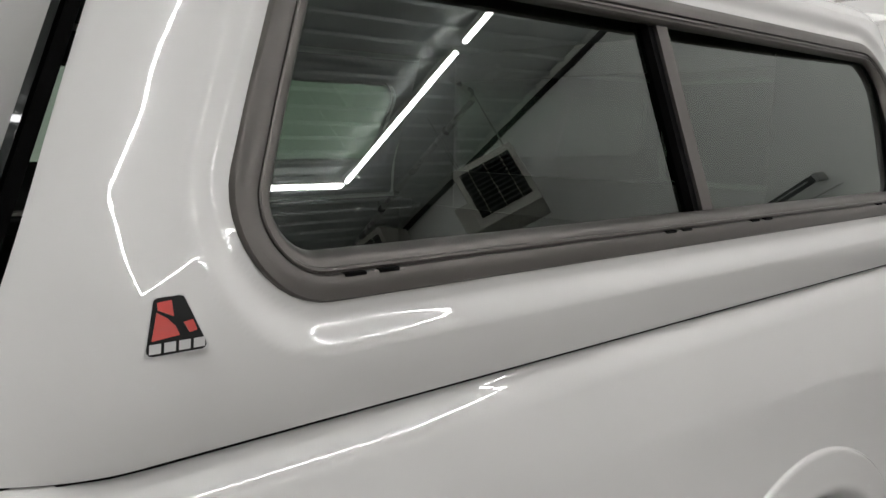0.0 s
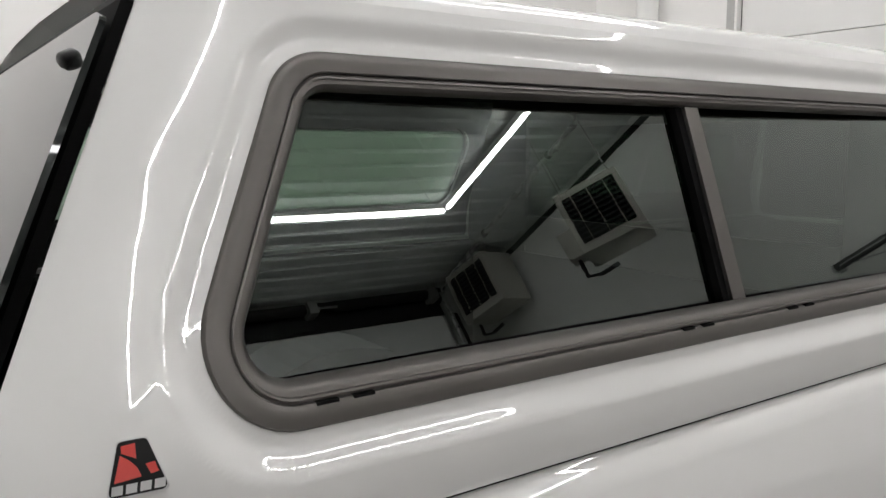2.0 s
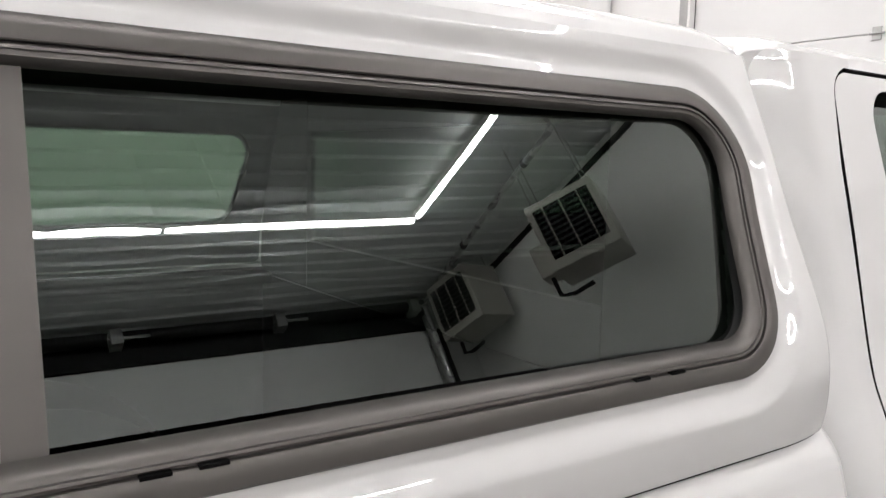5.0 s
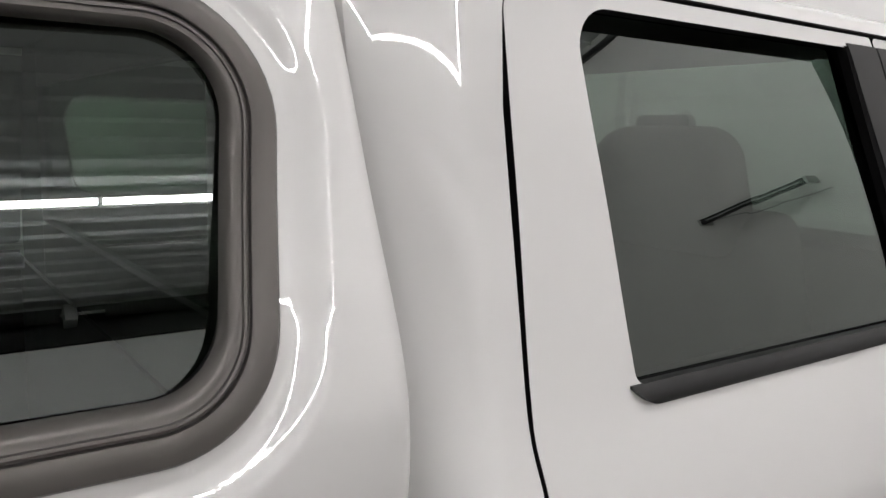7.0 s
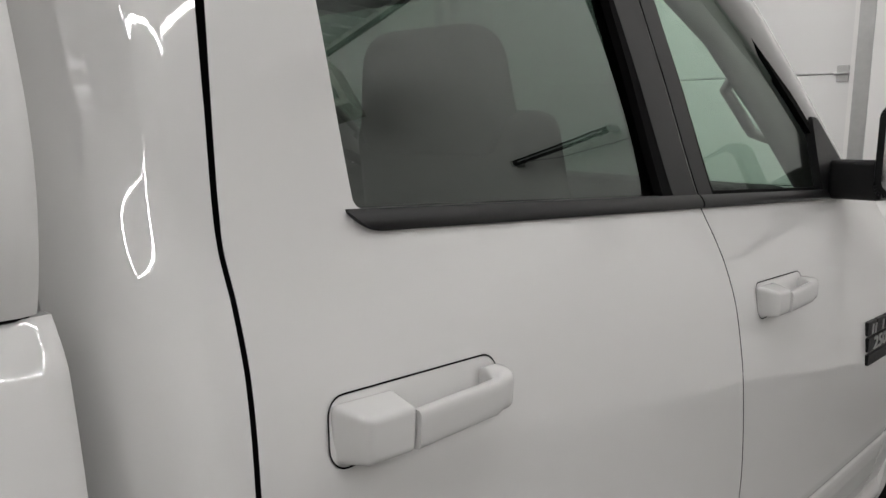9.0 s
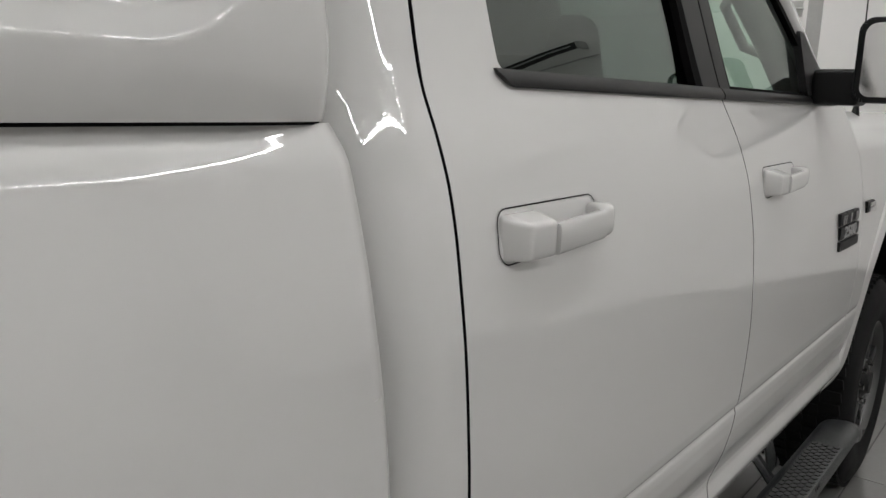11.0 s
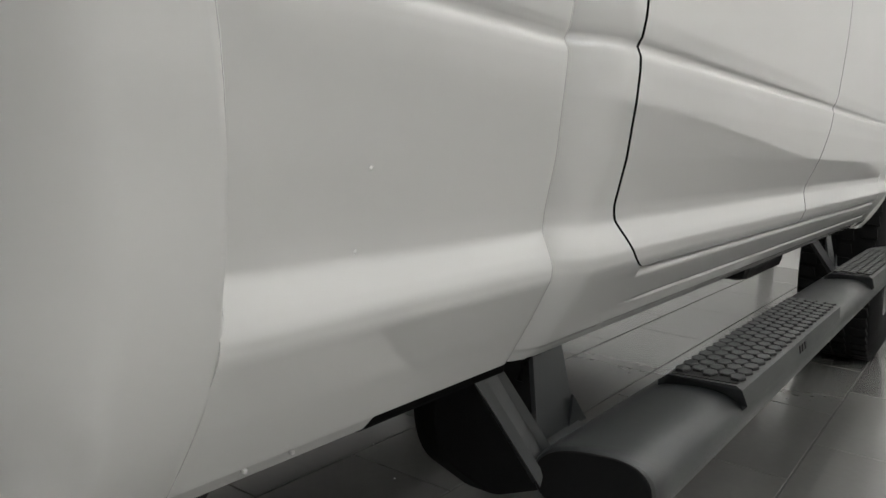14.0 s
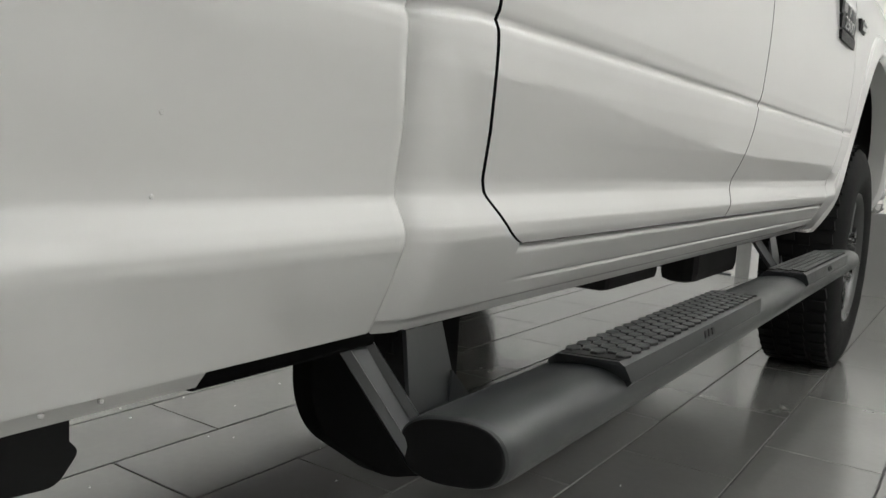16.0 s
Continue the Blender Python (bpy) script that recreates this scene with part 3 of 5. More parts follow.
def roof_mesh(name, curve, x0, x1, mat, parent, steps=40, bend=None):
    """A roof from a half section of (y, z), mirrored, drawn along x; bend(u) lowers it."""
    full = curve + [(2 * YM - y, z) for y, z in curve[::-1]]
    bm = bmesh.new()
    rows = []
    for i in range(steps + 1):
        u = i / steps
        x = x0 + (x1 - x0) * u
        dz = bend(u) if bend else 0
        rows.append([bm.verts.new((x, y, z - dz * (1 if z > curve[0][1] + 0.01 else 0))) for y, z in full])
    for a, b in zip(rows, rows[1:]):
        for j in range(len(full) - 1):
            bm.faces.new((a[j], a[j + 1], b[j + 1], b[j]))
    bmesh.ops.recalc_face_normals(bm, faces=bm.faces)
    return part(name, bm, mat, parent, smooth=50)


def smooth_curve(pts, n=40):
    """A dense, rounded version of a half section."""
    p = np.array(pts, float)
    s = np.r_[0, np.cumsum(np.hypot(*np.diff(p, axis=0).T))]
    t = np.linspace(0, s[-1], 400)
    c = np.c_[np.interp(t, s, p[:, 0]), np.interp(t, s, p[:, 1])]
    k = np.exp(-0.5 * (np.arange(-20, 21) / 7.0) ** 2)
    k /= k.sum()
    q = np.pad(c, ((20, 20), (0, 0)), mode="edge")
    c = np.c_[np.convolve(q[:, 0], k, "valid"), np.convolve(q[:, 1], k, "valid")]
    c[0], c[-1] = p[0], p[-1]
    return [tuple(v) for v in c[np.linspace(0, 399, n).astype(int)]]


ROOF = smooth_curve([(0.172, 1.930), (0.182, 1.947), (0.212, 1.965), (0.28, 1.979), (0.45, 1.991), (0.98, 1.998)])


def cab_roof():
    full = ROOF + [(2 * YM - y, z) for y, z in ROOF[::-1]]
    bm = bmesh.new()
    rows = []
    for i in range(71):
        u = (i / 70) ** 2
        row = []
        for y, z in full:
            top = ease((z - 1.930) / 0.03)
            x = (0.090 - 0.045 * top) * (1 - u) + 1.30 * u
            s = max(0.0, 1 - (x - 0.045) / 0.075)
            drop = 0.075 * (1 - math.sqrt(max(0.0, 1 - s * s))) * top
            push = 8.0 * max(0.0, 0.115 - x) ** 2 * max(0.0, 1 - abs(min(y, 2 * YM - y) - 0.17) / 0.35)
            row.append(bm.verts.new((x, y + (push if y < YM else -push), z - drop)))
        rows.append(row)
    for a, b in zip(rows, rows[1:]):
        for j in range(len(full) - 1):
            bm.faces.new((a[j], a[j + 1], b[j + 1], b[j]))
    bmesh.ops.recalc_face_normals(bm, faces=bm.faces)
    part("roof", bm, PAINT, cab, smooth=60)
    for far in (False, True):
        m = lambda y: 2 * YM - y if far else y
        part("roof_ditch", tube_bm([(0.235 + 1.05 * k / 30, m(0.172), 1.9265) for k in range(31)], 0.0035, 6), SEAM, cab)


cab_roof()
part("rear_wall", box_bm(0.060, 0.095, 0.12, 2 * YM - 0.12, 0.66, 1.50, 0.004), PAINT, cab)
for s in (0.16, 2 * YM - 0.42):
    part("rear_wall", box_bm(0.06, 0.095, s + (0.06 if s < 1 else 0), s + (0.26 if s < 1 else 0.20), 1.50, 1.91, 0.004), PAINT, cab)
part("rear_wall", box_bm(0.06, 0.095, 0.42, 2 * YM - 0.42, 1.88, 1.93, 0.004), PAINT, cab)
gl = part("rear_window", box_bm(0.072, 0.077, 0.42, 2 * YM - 0.42, 1.50, 1.88), REAR_GLASS, cab, "tinted cab rear window")
gl.visible_shadow = False
part("headliner", box_bm(0.10, 1.25, 0.24, 2 * YM - 0.24, 1.925, 1.94), LINER, cab)


def sheet(name, corners, mat, parent, label="", thick=0.006, shadow=True):
    """A flat four-cornered plate with thickness."""
    c = [Vector(p) for p in corners]
    n = (c[1] - c[0]).cross(c[3] - c[0]).normalized() * thick
    bm = bmesh.new()
    a = [bm.verts.new(p) for p in c]
    b = [bm.verts.new(p - n) for p in c]
    bm.faces.new(a)
    bm.faces.new(b[::-1])
    for i in range(4):
        bm.faces.new((a[i], b[i], b[(i + 1) % 4], a[(i + 1) % 4]))
    bmesh.ops.recalc_face_normals(bm, faces=bm.faces)
    ob = part(name, bm, mat, parent, label)
    ob.visible_shadow = shadow
    return ob


sheet("windscreen", [(2.05, 0.10, 1.44), (2.05, 2 * YM - 0.10, 1.44), (1.30, 2 * YM - 0.20, 1.945), (1.30, 0.20, 1.945)], CLEAR_GLASS, cab, "clear laminated windscreen", 0.005, False)
for s in (1, -1):
    y = lambda v: v if s > 0 else 2 * YM - v
    part("windscreen_pillar", tube_bm([(2.06, y(0.075), 1.44), (1.72, y(0.120), 1.675), (1.45, y(0.150), 1.845), (1.28, y(0.175), 1.935)], 0.034, 10), PAINT, cab, smooth=60)
HOOD = smooth_curve([(0.115, 1.445), (0.135, 1.455), (0.20, 1.460), (0.30, 1.462), (0.42, 1.482), (0.98, 1.49)])
roof_mesh("bonnet", HOOD, 1.99, 3.62, PAINT, cab, bend=lambda u: 0.10 * u * u)
part("grille", box_bm(3.58, 3.70, 0.02, 2 * YM - 0.02, 0.70, 1.30, 0.04, 3), BLACK, cab, "black front grille")
part("bumper", box_bm(3.60, 3.80, -0.02, 2 * YM + 0.02, 0.55, 0.78, 0.05, 3), CHROME, cab)
part("dashboard", swept_bm([(0.18, 1.15), (0.18, 1.44), (0.24, 1.485), (0.9, 1.50), (1.2, 1.53), (1.6, 1.53), (1.72, 1.49), (1.78, 1.44), (1.78, 1.15)], 1.70, 2.02, 0.02), DARK, cab)
st = part("steering_wheel", lathe_bm([(0.185 + 0.016 * math.cos(a), 0.016 * math.sin(a)) for a in np.linspace(0, 2 * math.pi, 13)], 40, "x"), BLACK, cab, smooth=60)
st.data.transform(pose(1.50, 1.42, 1.37, 0, -24, 0))
part("wheel_hub", tube_bm([(1.51, 1.42, 1.37), (1.74, 1.42, 1.28)], 0.05, 14), BLACK, cab, smooth=50)
part("rear_view_mirror", prism_bm(rounded([(-0.12, -0.032, 0.025), (0.12, -0.032, 0.025), (0.12, 0.032, 0.025), (-0.12, 0.032, 0.025)], 5, 2), -0.012, 0.012), BLACK, cab).data.transform(pose(1.46, 0.98, 1.79, 0, 0, 76))
part("mirror_stem", tube_bm([(1.48, 0.98, 1.80), (1.56, 0.98, 1.83)], 0.012, 8), BLACK, cab)


for s in (1, -1):
    y = lambda v: v if s > 0 else 2 * YM - v
    tr = part("pillar_trim", tube_bm([(1.98, y(0.13), 1.46), (1.72, y(0.165), 1.655), (1.45, y(0.195), 1.825), (1.26, y(0.225), 1.915)], 0.045, 12), LINER, cab, smooth=60)
    part("grab_handle", tube_bm([(1.80, y(0.19), 1.60), (1.77, y(0.24), 1.62), (1.62, y(0.25), 1.715), (1.58, y(0.215), 1.735)], 0.014, 10), LINER, tr, smooth=60)


def seat(x, y, width, name="front_seat"):
    base = part(name, box_bm(x - 0.05, x + 0.52, y - width / 2, y + width / 2, 0.86, 1.04, 0.06, 4), SEATMAT, cab, "grey cloth seat", 50)
    bm = box_bm(-0.07, 0.07, -width / 2, width / 2, 0, 0.64, 0.06, 5)
    for v in bm.verts:
        v.co.y *= 1 - 0.16 * ease(v.co.z / 0.64)
    b = part("backrest", bm, SEATMAT, base, smooth=60)
    b.data.transform(pose(x - 0.02, y, 1.0, 0, -13, 0))
    return base, b


for y in (0.50, 1.46):
    base, back = seat(1.10, y, 0.54)
    bm = box_bm(-0.06, 0.06, -0.175, 0.175, 0, 0.235, 0.058, 6)
    for v in bm.verts:
        v.co.y *= 1 - 0.30 * max(0.0, v.co.z / 0.235) ** 3
    h = part("headrest", bm, SEATMAT, base, smooth=60)
    h.data.transform(pose(0.905, y, 1.545, 0, -8, 0))
    for d in (-0.06, 0.06):
        part("headrest_post", tube_bm([(0.955, y + d, 1.58), (0.94, y + d, 1.68)], 0.007, 8), CHROME, base)
bench, back = seat(0.36, 0.98, 1.44, "rear_seat")
for y in (0.50, 1.46):
    h = part("headrest", box_bm(-0.06, 0.06, -0.165, 0.165, 0, 0.20, 0.055, 5), SEATMAT, bench, smooth=60)
    h.data.transform(pose(0.20, y, 1.60, 0, -6, 0))
part("gear_console", box_bm(1.1, 1.7, 0.85, 1.11, 0.68, 1.08, 0.04, 3), DARK, cab)


# door handles
def door_handle(x, z, parent):
    """Pull handle, its hinge side at x; the grip points to the front."""
    y = lambda a, b: cab_surf(a, b)
    L = 0.239
    o = [(x, z - 0.028, 0.014), (x + L, z - 0.017, 0.016), (x + L - 0.005, z + 0.031, 0.016), (x + 0.006, z + 0.028, 0.016)]
    base = patch("handle", ring(rounded(inset(o, -0.004), 6, 8), rounded(inset(o, 0.026), 6, 8), 6), lambda a, b: y(a, b) - 0.003 + 0.003 * ease(outside(a, b, o) / 0.004), PAINT, parent, closed=True, label="body-coloured pull handle")
    patch("gasket", ring(rounded(inset(o, -0.0052), 6, 8), rounded(inset(o, -0.0034), 6, 8), 2), lambda a, b: y(a, b) - 0.0016, SEAM, base, closed=True)
    ys = y(x + 0.1, z)
    # hinge block with bevelled flanks
    bm = box_bm(x + 0.002, x + 0.0785, ys - 0.035, ys + 0.004, z - 0.028, z + 0.028, 0.009, 4)
    for v in bm.verts:
        k = ease((ys - v.co.y) / 0.035)
        if v.co.x < x + 0.05:
            v.co.x += 0.015 * k
        v.co.z = z + (v.co.z - z) * (1 - 0.20 * k) - 0.003 * k
    part("lock_cover", bm, PAINT, base, smooth=35)
    # bar with a slot behind it, its end turned in to the door
    bm = bmesh.new()
    rows = []
    for i in range(33):
        u = i / 32
        px = x + 0.080 + u * 0.1565
        out = 0.0365 * math.sqrt(max(0.0, 1 - max(0.0, (u - 0.86) / 0.145) ** 2)) + 0.001
        back = 0.0245 if u < 0.76 else 0.0245 * (1 - ease((u - 0.76) / 0.05)) - 0.002
        zc = z - 0.0055 + 0.0085 * u + 0.003 * ease((u - 0.74) / 0.08)
        hh = 0.0208 + 0.003 * ease((u - 0.74) / 0.08) - 0.003 * ease((u - 0.9) / 0.1)
        ring_ = []
        for q in range(20):
            a = 2 * math.pi * (q + 0.5) / 20
            c, s = math.cos(a), math.sin(a)
            cy = math.copysign(abs(c) ** 0.45, c) * max(0.004, (out - back) / 2)
            sz = math.copysign(abs(s) ** 0.45, s) * hh * (1 - 0.16 * (0.5 + 0.5 * c))
            ring_.append(bm.verts.new((px, ys - (out + back) / 2 - cy, zc + sz)))
        rows.append(ring_)
    for a, b in zip(rows, rows[1:]):
        for k in range(20):
            bm.faces.new((a[k], a[(k + 1) % 20], b[(k + 1) % 20], b[k]))
    bm.faces.new(rows[0])
    bm.faces.new(rows[-1][::-1])
    bmesh.ops.recalc_face_normals(bm, faces=bm.faces)
    part("grip", bm, PAINT, base, smooth=35)
    return base


door_handle(0.2195, 1.294, door_r)
door_handle(1.200, 1.298, door_f)

# name plates on the front door and the fender
def plate(corners, parent, label=""):
    m = [(x, z, 0.004) for x, z in corners]
    xs, zs = [c[0] for c in corners], [c[1] for c in corners]
    ys = cab_surf(sum(xs) / 4, sum(zs) / 4)
    return part("name_plate", prism_bm(rounded(m, 3, 2), ys - 0.007, ys + 0.004), BLACK, parent, label)


def emblem():
    """Three black blocks over a number plate and a narrow strip on the door, a small plate on the fender."""
    ey = cab_surf(1.95, 1.12) - 0.0075
    for i in range(3):
        x0 = 1.832 + i * 0.077
        pl = plate([(x0, 1.142), (x0 + 0.071, 1.142), (x0 + 0.073, 1.176), (x0 + 0.002, 1.176)], door_f, "black emblem block with silver slits")
        for d in ((0.022, 0.046) if i != 1 else (0.034,)):
            part("emblem_stripe", prism_bm([(x0 + d, 1.147), (x0 + d + 0.005, 1.147), (x0 + d + 0.007, 1.171), (x0 + d + 0.002, 1.171)], ey - 0.0008, ey + 0.002), SILVER, pl)
    pl = plate([(1.830, 1.104), (2.058, 1.104), (2.059, 1.138), (1.831, 1.138)], door_f)
    written("2500", 0.045, (1.945, ey - 0.0005, 1.121), (90, 0, 0), SILVER, pl, width=1.65)
    pl = plate([(1.824, 1.073), (2.052, 1.073), (2.054, 1.099), (1.826, 1.099)], door_f)
    part("emblem_face", box_bm(1.834, 2.046, ey - 0.0008, ey + 0.002, 1.076, 1.096), POWDER, pl)
    fx = 2.185
    pl = plate([(fx, 1.148), (fx + 0.10, 1.148), (fx + 0.10, 1.184), (fx, 1.184)], fender)
    for z in (1.153, 1.168):
        part("emblem_stripe", box_bm(fx + 0.012, fx + 0.088, ey - 0.0008, ey + 0.002, z, z + 0.011), SILVER, pl)


emblem()

# tow mirror
def side_mirror():
    arm = part("side_mirror", box_bm(1.74, 1.86, -0.07, 0.045, 1.468, 1.560, 0.014, 3), BLACK, door_f, "black folding tow mirror", 50)
    bm = prism_bm(rounded([(-0.105, -0.105, 0.03), (0.105, -0.105, 0.03), (0.105, 0.105, 0.035), (-0.105, 0.105, 0.035)], 6, 3), -0.05, 0.03, 0.010)
    hd = part("mirror_housing", bm, BLACK, arm, smooth=45)
    hd.data.transform(pose(1.77, -0.160, 1.580, 0, 0, -86))
    gm = part("mirror_glass", prism_bm(rounded([(-0.088, -0.090, 0.024), (0.088, -0.090, 0.024), (0.088, 0.090, 0.028), (-0.088, 0.090, 0.028)], 6, 3), -0.002, 0.002), CHROME, arm, "reflecting mirror glass")
    gm.data.transform(pose(1.7195, -0.1635, 1.580, 0, 0, -86))


side_mirror()
# antenna on the fender
part("antenna_base", lathe_bm([(0.0, 0.0), (0.017, 0.0), (0.013, 0.03), (0.005, 0.075), (0.0, 0.078)], 16, "z", (2.66, 0.115, 1.424)), BLACK, fender, smooth=50)
part("antenna_mast", tube_bm([(2.66, 0.115, 1.49), (2.61, 0.115, 2.15)], 0.0025, 8), BLACK, fender)


# wheels
def wheel(x, y0, parent):
    """y0 is the outer face; the tyre reaches 0.27 m inwards (or outwards on the far side)."""
    s = 1 if y0 < YM else -1
    zc, R = 0.415, 0.415
    prof = [(0.235, 0.02), (0.26, 0.008), (0.31, -0.004), (0.36, 0.004), (0.393, 0.018), (0.410, 0.036), (0.414, 0.06), (0.415, 0.135), (0.414, 0.21), (0.408, 0.236), (0.38, 0.262), (0.30, 0.275), (0.235, 0.25)]
    tyre = part("tyre", lathe_bm([(r, y0 + s * h) for r, h in prof], 72, "y", (x, 0, zc)), RUBBER, parent, "black all-terrain tyre", 40)
    bm = bmesh.new()
    for k in range(56):
        a = 2 * math.pi * k / 56
        for (h0, h1, da) in ((0.026, 0.075, 0.0), (0.095, 0.135, 0.03), (0.145, 0.185, 0.0), (0.200, 0.248, 0.03)):
            m = Matrix.Translation((x, 0, zc)) @ Matrix.Rotation(-(a + da), 4, "Y")
            v = []
            for rr in (0.405, 0.4225 if 0.09 < h0 < 0.19 else 0.4205):
                for dx in (-0.016, 0.016):
                    for h in (h0, h1):
                        v.append(bm.verts.new(m @ Vector((dx, y0 + s * (h + (0.006 if dx > 0 else 0)), rr))))
            for f in ((0, 1, 3, 2), (4, 6, 7, 5), (0, 4, 5, 1), (2, 3, 7, 6), (0, 2, 6, 4), (1, 5, 7, 3)):
                bm.faces.new([v[q] for q in f])
    part("tread_block", bm, RUBBER, tyre)["kind"] = "stuff"
    rim = part("rim", lathe_bm([(0.238, y0 + s * h) for h in (0.24,)] + [(0.215, y0 + s * 0.22), (0.212, y0 + s * 0.06), (0.222, y0 + s * 0.03), (0.240, y0 + s * 0.012), (0.246, y0 + s * 0.020)], 60, "y", (x, 0, zc)), RIM, parent, "machined grey alloy rim", 40)
    part("brake_disc", lathe_bm([(0.0, y0 + s * 0.12), (0.17, y0 + s * 0.12), (0.17, y0 + s * 0.15), (0.0, y0 + s * 0.15)], 40, "y", (x, 0, zc)), STEEL, rim)
    for k in range(8):
        a = 2 * math.pi * (k + 0.5) / 8
        bm = box_bm(-0.026, 0.026, 0.030, 0.070, 0.05, 0.222, 0.008)
        for v in bm.verts:
            v.co.x *= 1 - 0.25 * (v.co.z - 0.05) / 0.17
            v.co.y = y0 + s * (v.co.y + 0.012 * math.sin((v.co.z - 0.05) * 18))
        sp = part("spoke", bm, RIM, rim, smooth=40)
        sp.data.transform(Matrix.Translation((x, 0, zc)) @ Matrix.Rotation(a, 4, "Y"))
    part("hub_cap", lathe_bm([(0.0, y0 + s * 0.005), (0.04, y0 + s * 0.006), (0.05, y0 + s * 0.02), (0.075, y0 + s * 0.034), (0.075, y0 + s * 0.08)], 30, "y", (x, 0, zc)), BLACK, rim, smooth=40)
    for k in range(8):
        a = 2 * math.pi * k / 8
        c = (x + 0.085 * math.cos(a), 0, zc + 0.085 * math.sin(a))
        part("lug_nut", lathe_bm([(0.0, y0 + s * 0.012), (0.011, y0 + s * 0.014), (0.012, y0 + s * 0.05)], 8, "y", c), CHROME, rim)
    return tyre


for x, par, out in ((2.85, cab, 0.030), (-0.775, bed, 0.004)):
    wheel(x, -out, par)
    wheel(x, 2 * YM + out, par)


# running board under each side, with two tread pads
def running_board():
    yc, zc = -0.071, 0.477
    rb = part("running_board", bmesh.new(), POWDER, truck, "dark textured oval tube step")
    bm = bmesh.new()
    rings = []
    for x, k in ((0.0730, 0.80), (0.0715, 0.905), (0.0728, 0.945), (0.0770, 0.975), (0.0850, 0.993), (0.096, 1.0), (0.40, 1), (0.9, 1), (1.4, 1), (1.9, 1), (2.07, 1.0), (2.092, 0.95), (2.10, 0.85)):
        ring_ = []
        for q in range(40):
            a = 2 * math.pi * q / 40
            cy = math.copysign(abs(math.cos(a)) ** 0.75, math.cos(a)) * 0.059 * k
            sz = math.copysign(abs(math.sin(a)) ** 0.85, math.sin(a)) * 0.0315 * k
            t = radians(-8)
            ring_.append(bm.verts.new((x, yc + cy * math.cos(t) - sz * math.sin(t), zc + cy * math.sin(t) + sz * math.cos(t))))
        rings.append(ring_)
    for a, b in zip(rings, rings[1:]):
        for q in range(40):
            bm.faces.new((a[q], a[(q + 1) % 40], b[(q + 1) % 40], b[q]))
    bm.faces.new(rings[0])
    bm.faces.new(rings[-1])
    bmesh.ops.recalc_face_normals(bm, faces=bm.faces)
    bm.to_mesh(rb.data)
    bm.free()
    for p in rb.data.polygons:
        p.use_smooth = True
    rb.data.set_sharp_from_angle(angle=radians(35))
    bm = bmesh.new()
    for x, k in ((0.074, 0.91), (0.0705, 0.90), (0.0700, 0.86)):
        t = radians(-8)
        for q in range(40):
            a = 2 * math.pi * q / 40
            cy = math.copysign(abs(math.cos(a)) ** 0.75, math.cos(a)) * 0.059 * k
            sz = math.copysign(abs(math.sin(a)) ** 0.85, math.sin(a)) * 0.0315 * k
            bm.verts.new((x, yc + cy * math.cos(t) - sz * math.sin(t), zc + cy * math.sin(t) + sz * math.cos(t)))
    bm.verts.ensure_lookup_table()
    for r in (0, 40):
        for q in range(40):
            bm.faces.new([bm.verts[r + q], bm.verts[r + (q + 1) % 40], bm.verts[r + 40 + (q + 1) % 40], bm.verts[r + 40 + q]])
    bm.faces.new(bm.verts[80:120])
    bmesh.ops.recalc_face_normals(bm, faces=bm.faces)
    part("end_cap", bm, BLACK, rb, "near-black plastic end cap")
    for x0, x1 in ((0.304, 0.895), (1.278, 1.835)):
        o = [(-0.040, 0.509), (-0.050, 0.5175), (-0.122, 0.5215), (-0.1285, 0.518), (-0.1325, 0.498), (-0.126, 0.490), (-0.10, 0.495), (-0.036, 0.488)]
        bm = swept_bm(o, x0, x1)
        for v in bm.verts:
            if v.co.z < 0.502:
                v.co.x += 0.014 if v.co.x < (x0 + x1) / 2 else -0.014
        pad = part("tread_pad", bm, POWDER, rb, "dark moulded step pad")
        # black plate painted as the shade around the studs
        part("stud_shade_base", sheet_bm([(x0 + 0.006, -0.0515, 0.5186), (x0 + 0.006, -0.1215, 0.5224), (x1 - 0.006, -0.1215, 0.5224), (x1 - 0.006, -0.0515, 0.5186)], 0.003), STUD_SHADE, pad, "recessed tread base, shade between the studs painted black")
        for k in range(3):
            bar = part("emboss_bar", box_bm(0, 0.011, -0.0006, 0.0006, -0.005, 0.005), TRIM, pad)
            bar.data.transform(pose((x0 + x1) / 2 - 0.022 + k * 0.016, -0.1310, 0.508, -11, 0, 0))
        # raised six-sided studs in staggered rows; flanks painted black for the shade between them
        n = int((x1 - x0 - 0.03) / 0.026)
        hexa = bpy.data.meshes.new("stud")
        hv, hf = [], []
        for zz, rr in ((0.0, 0.0128), (0.0024, 0.0126), (0.0032, 0.0114)):
            hv += [(rr * 1.05 * math.cos(math.pi / 3 * q + math.pi / 6), rr * 0.66 * math.sin(math.pi / 3 * q + math.pi / 6), zz) for q in range(6)]
        for lv in range(2):
            hf += [(lv * 6 + q, lv * 6 + (q + 1) % 6, lv * 6 + 6 + (q + 1) % 6, lv * 6 + 6 + q) for q in range(6)]
        hf.append(tuple(range(12, 18)))
        hexa.from_pydata(hv, [], hf)
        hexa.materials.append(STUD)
        hexa.materials.append(STUD_SHADE)
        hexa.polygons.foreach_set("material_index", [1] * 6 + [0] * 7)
        for i in range(n):
            for j in range(5):
                ob = link("stud", hexa, STUD, pad)
                px = x0 + 0.026 + i * (x1 - x0 - 0.045) / (n - 1) + (0.012 if j % 2 else 0)
                ob.location = (min(px, x1 - 0.014), -0.0575 - j * 0.0148, 0.5186 + j * 0.00082)
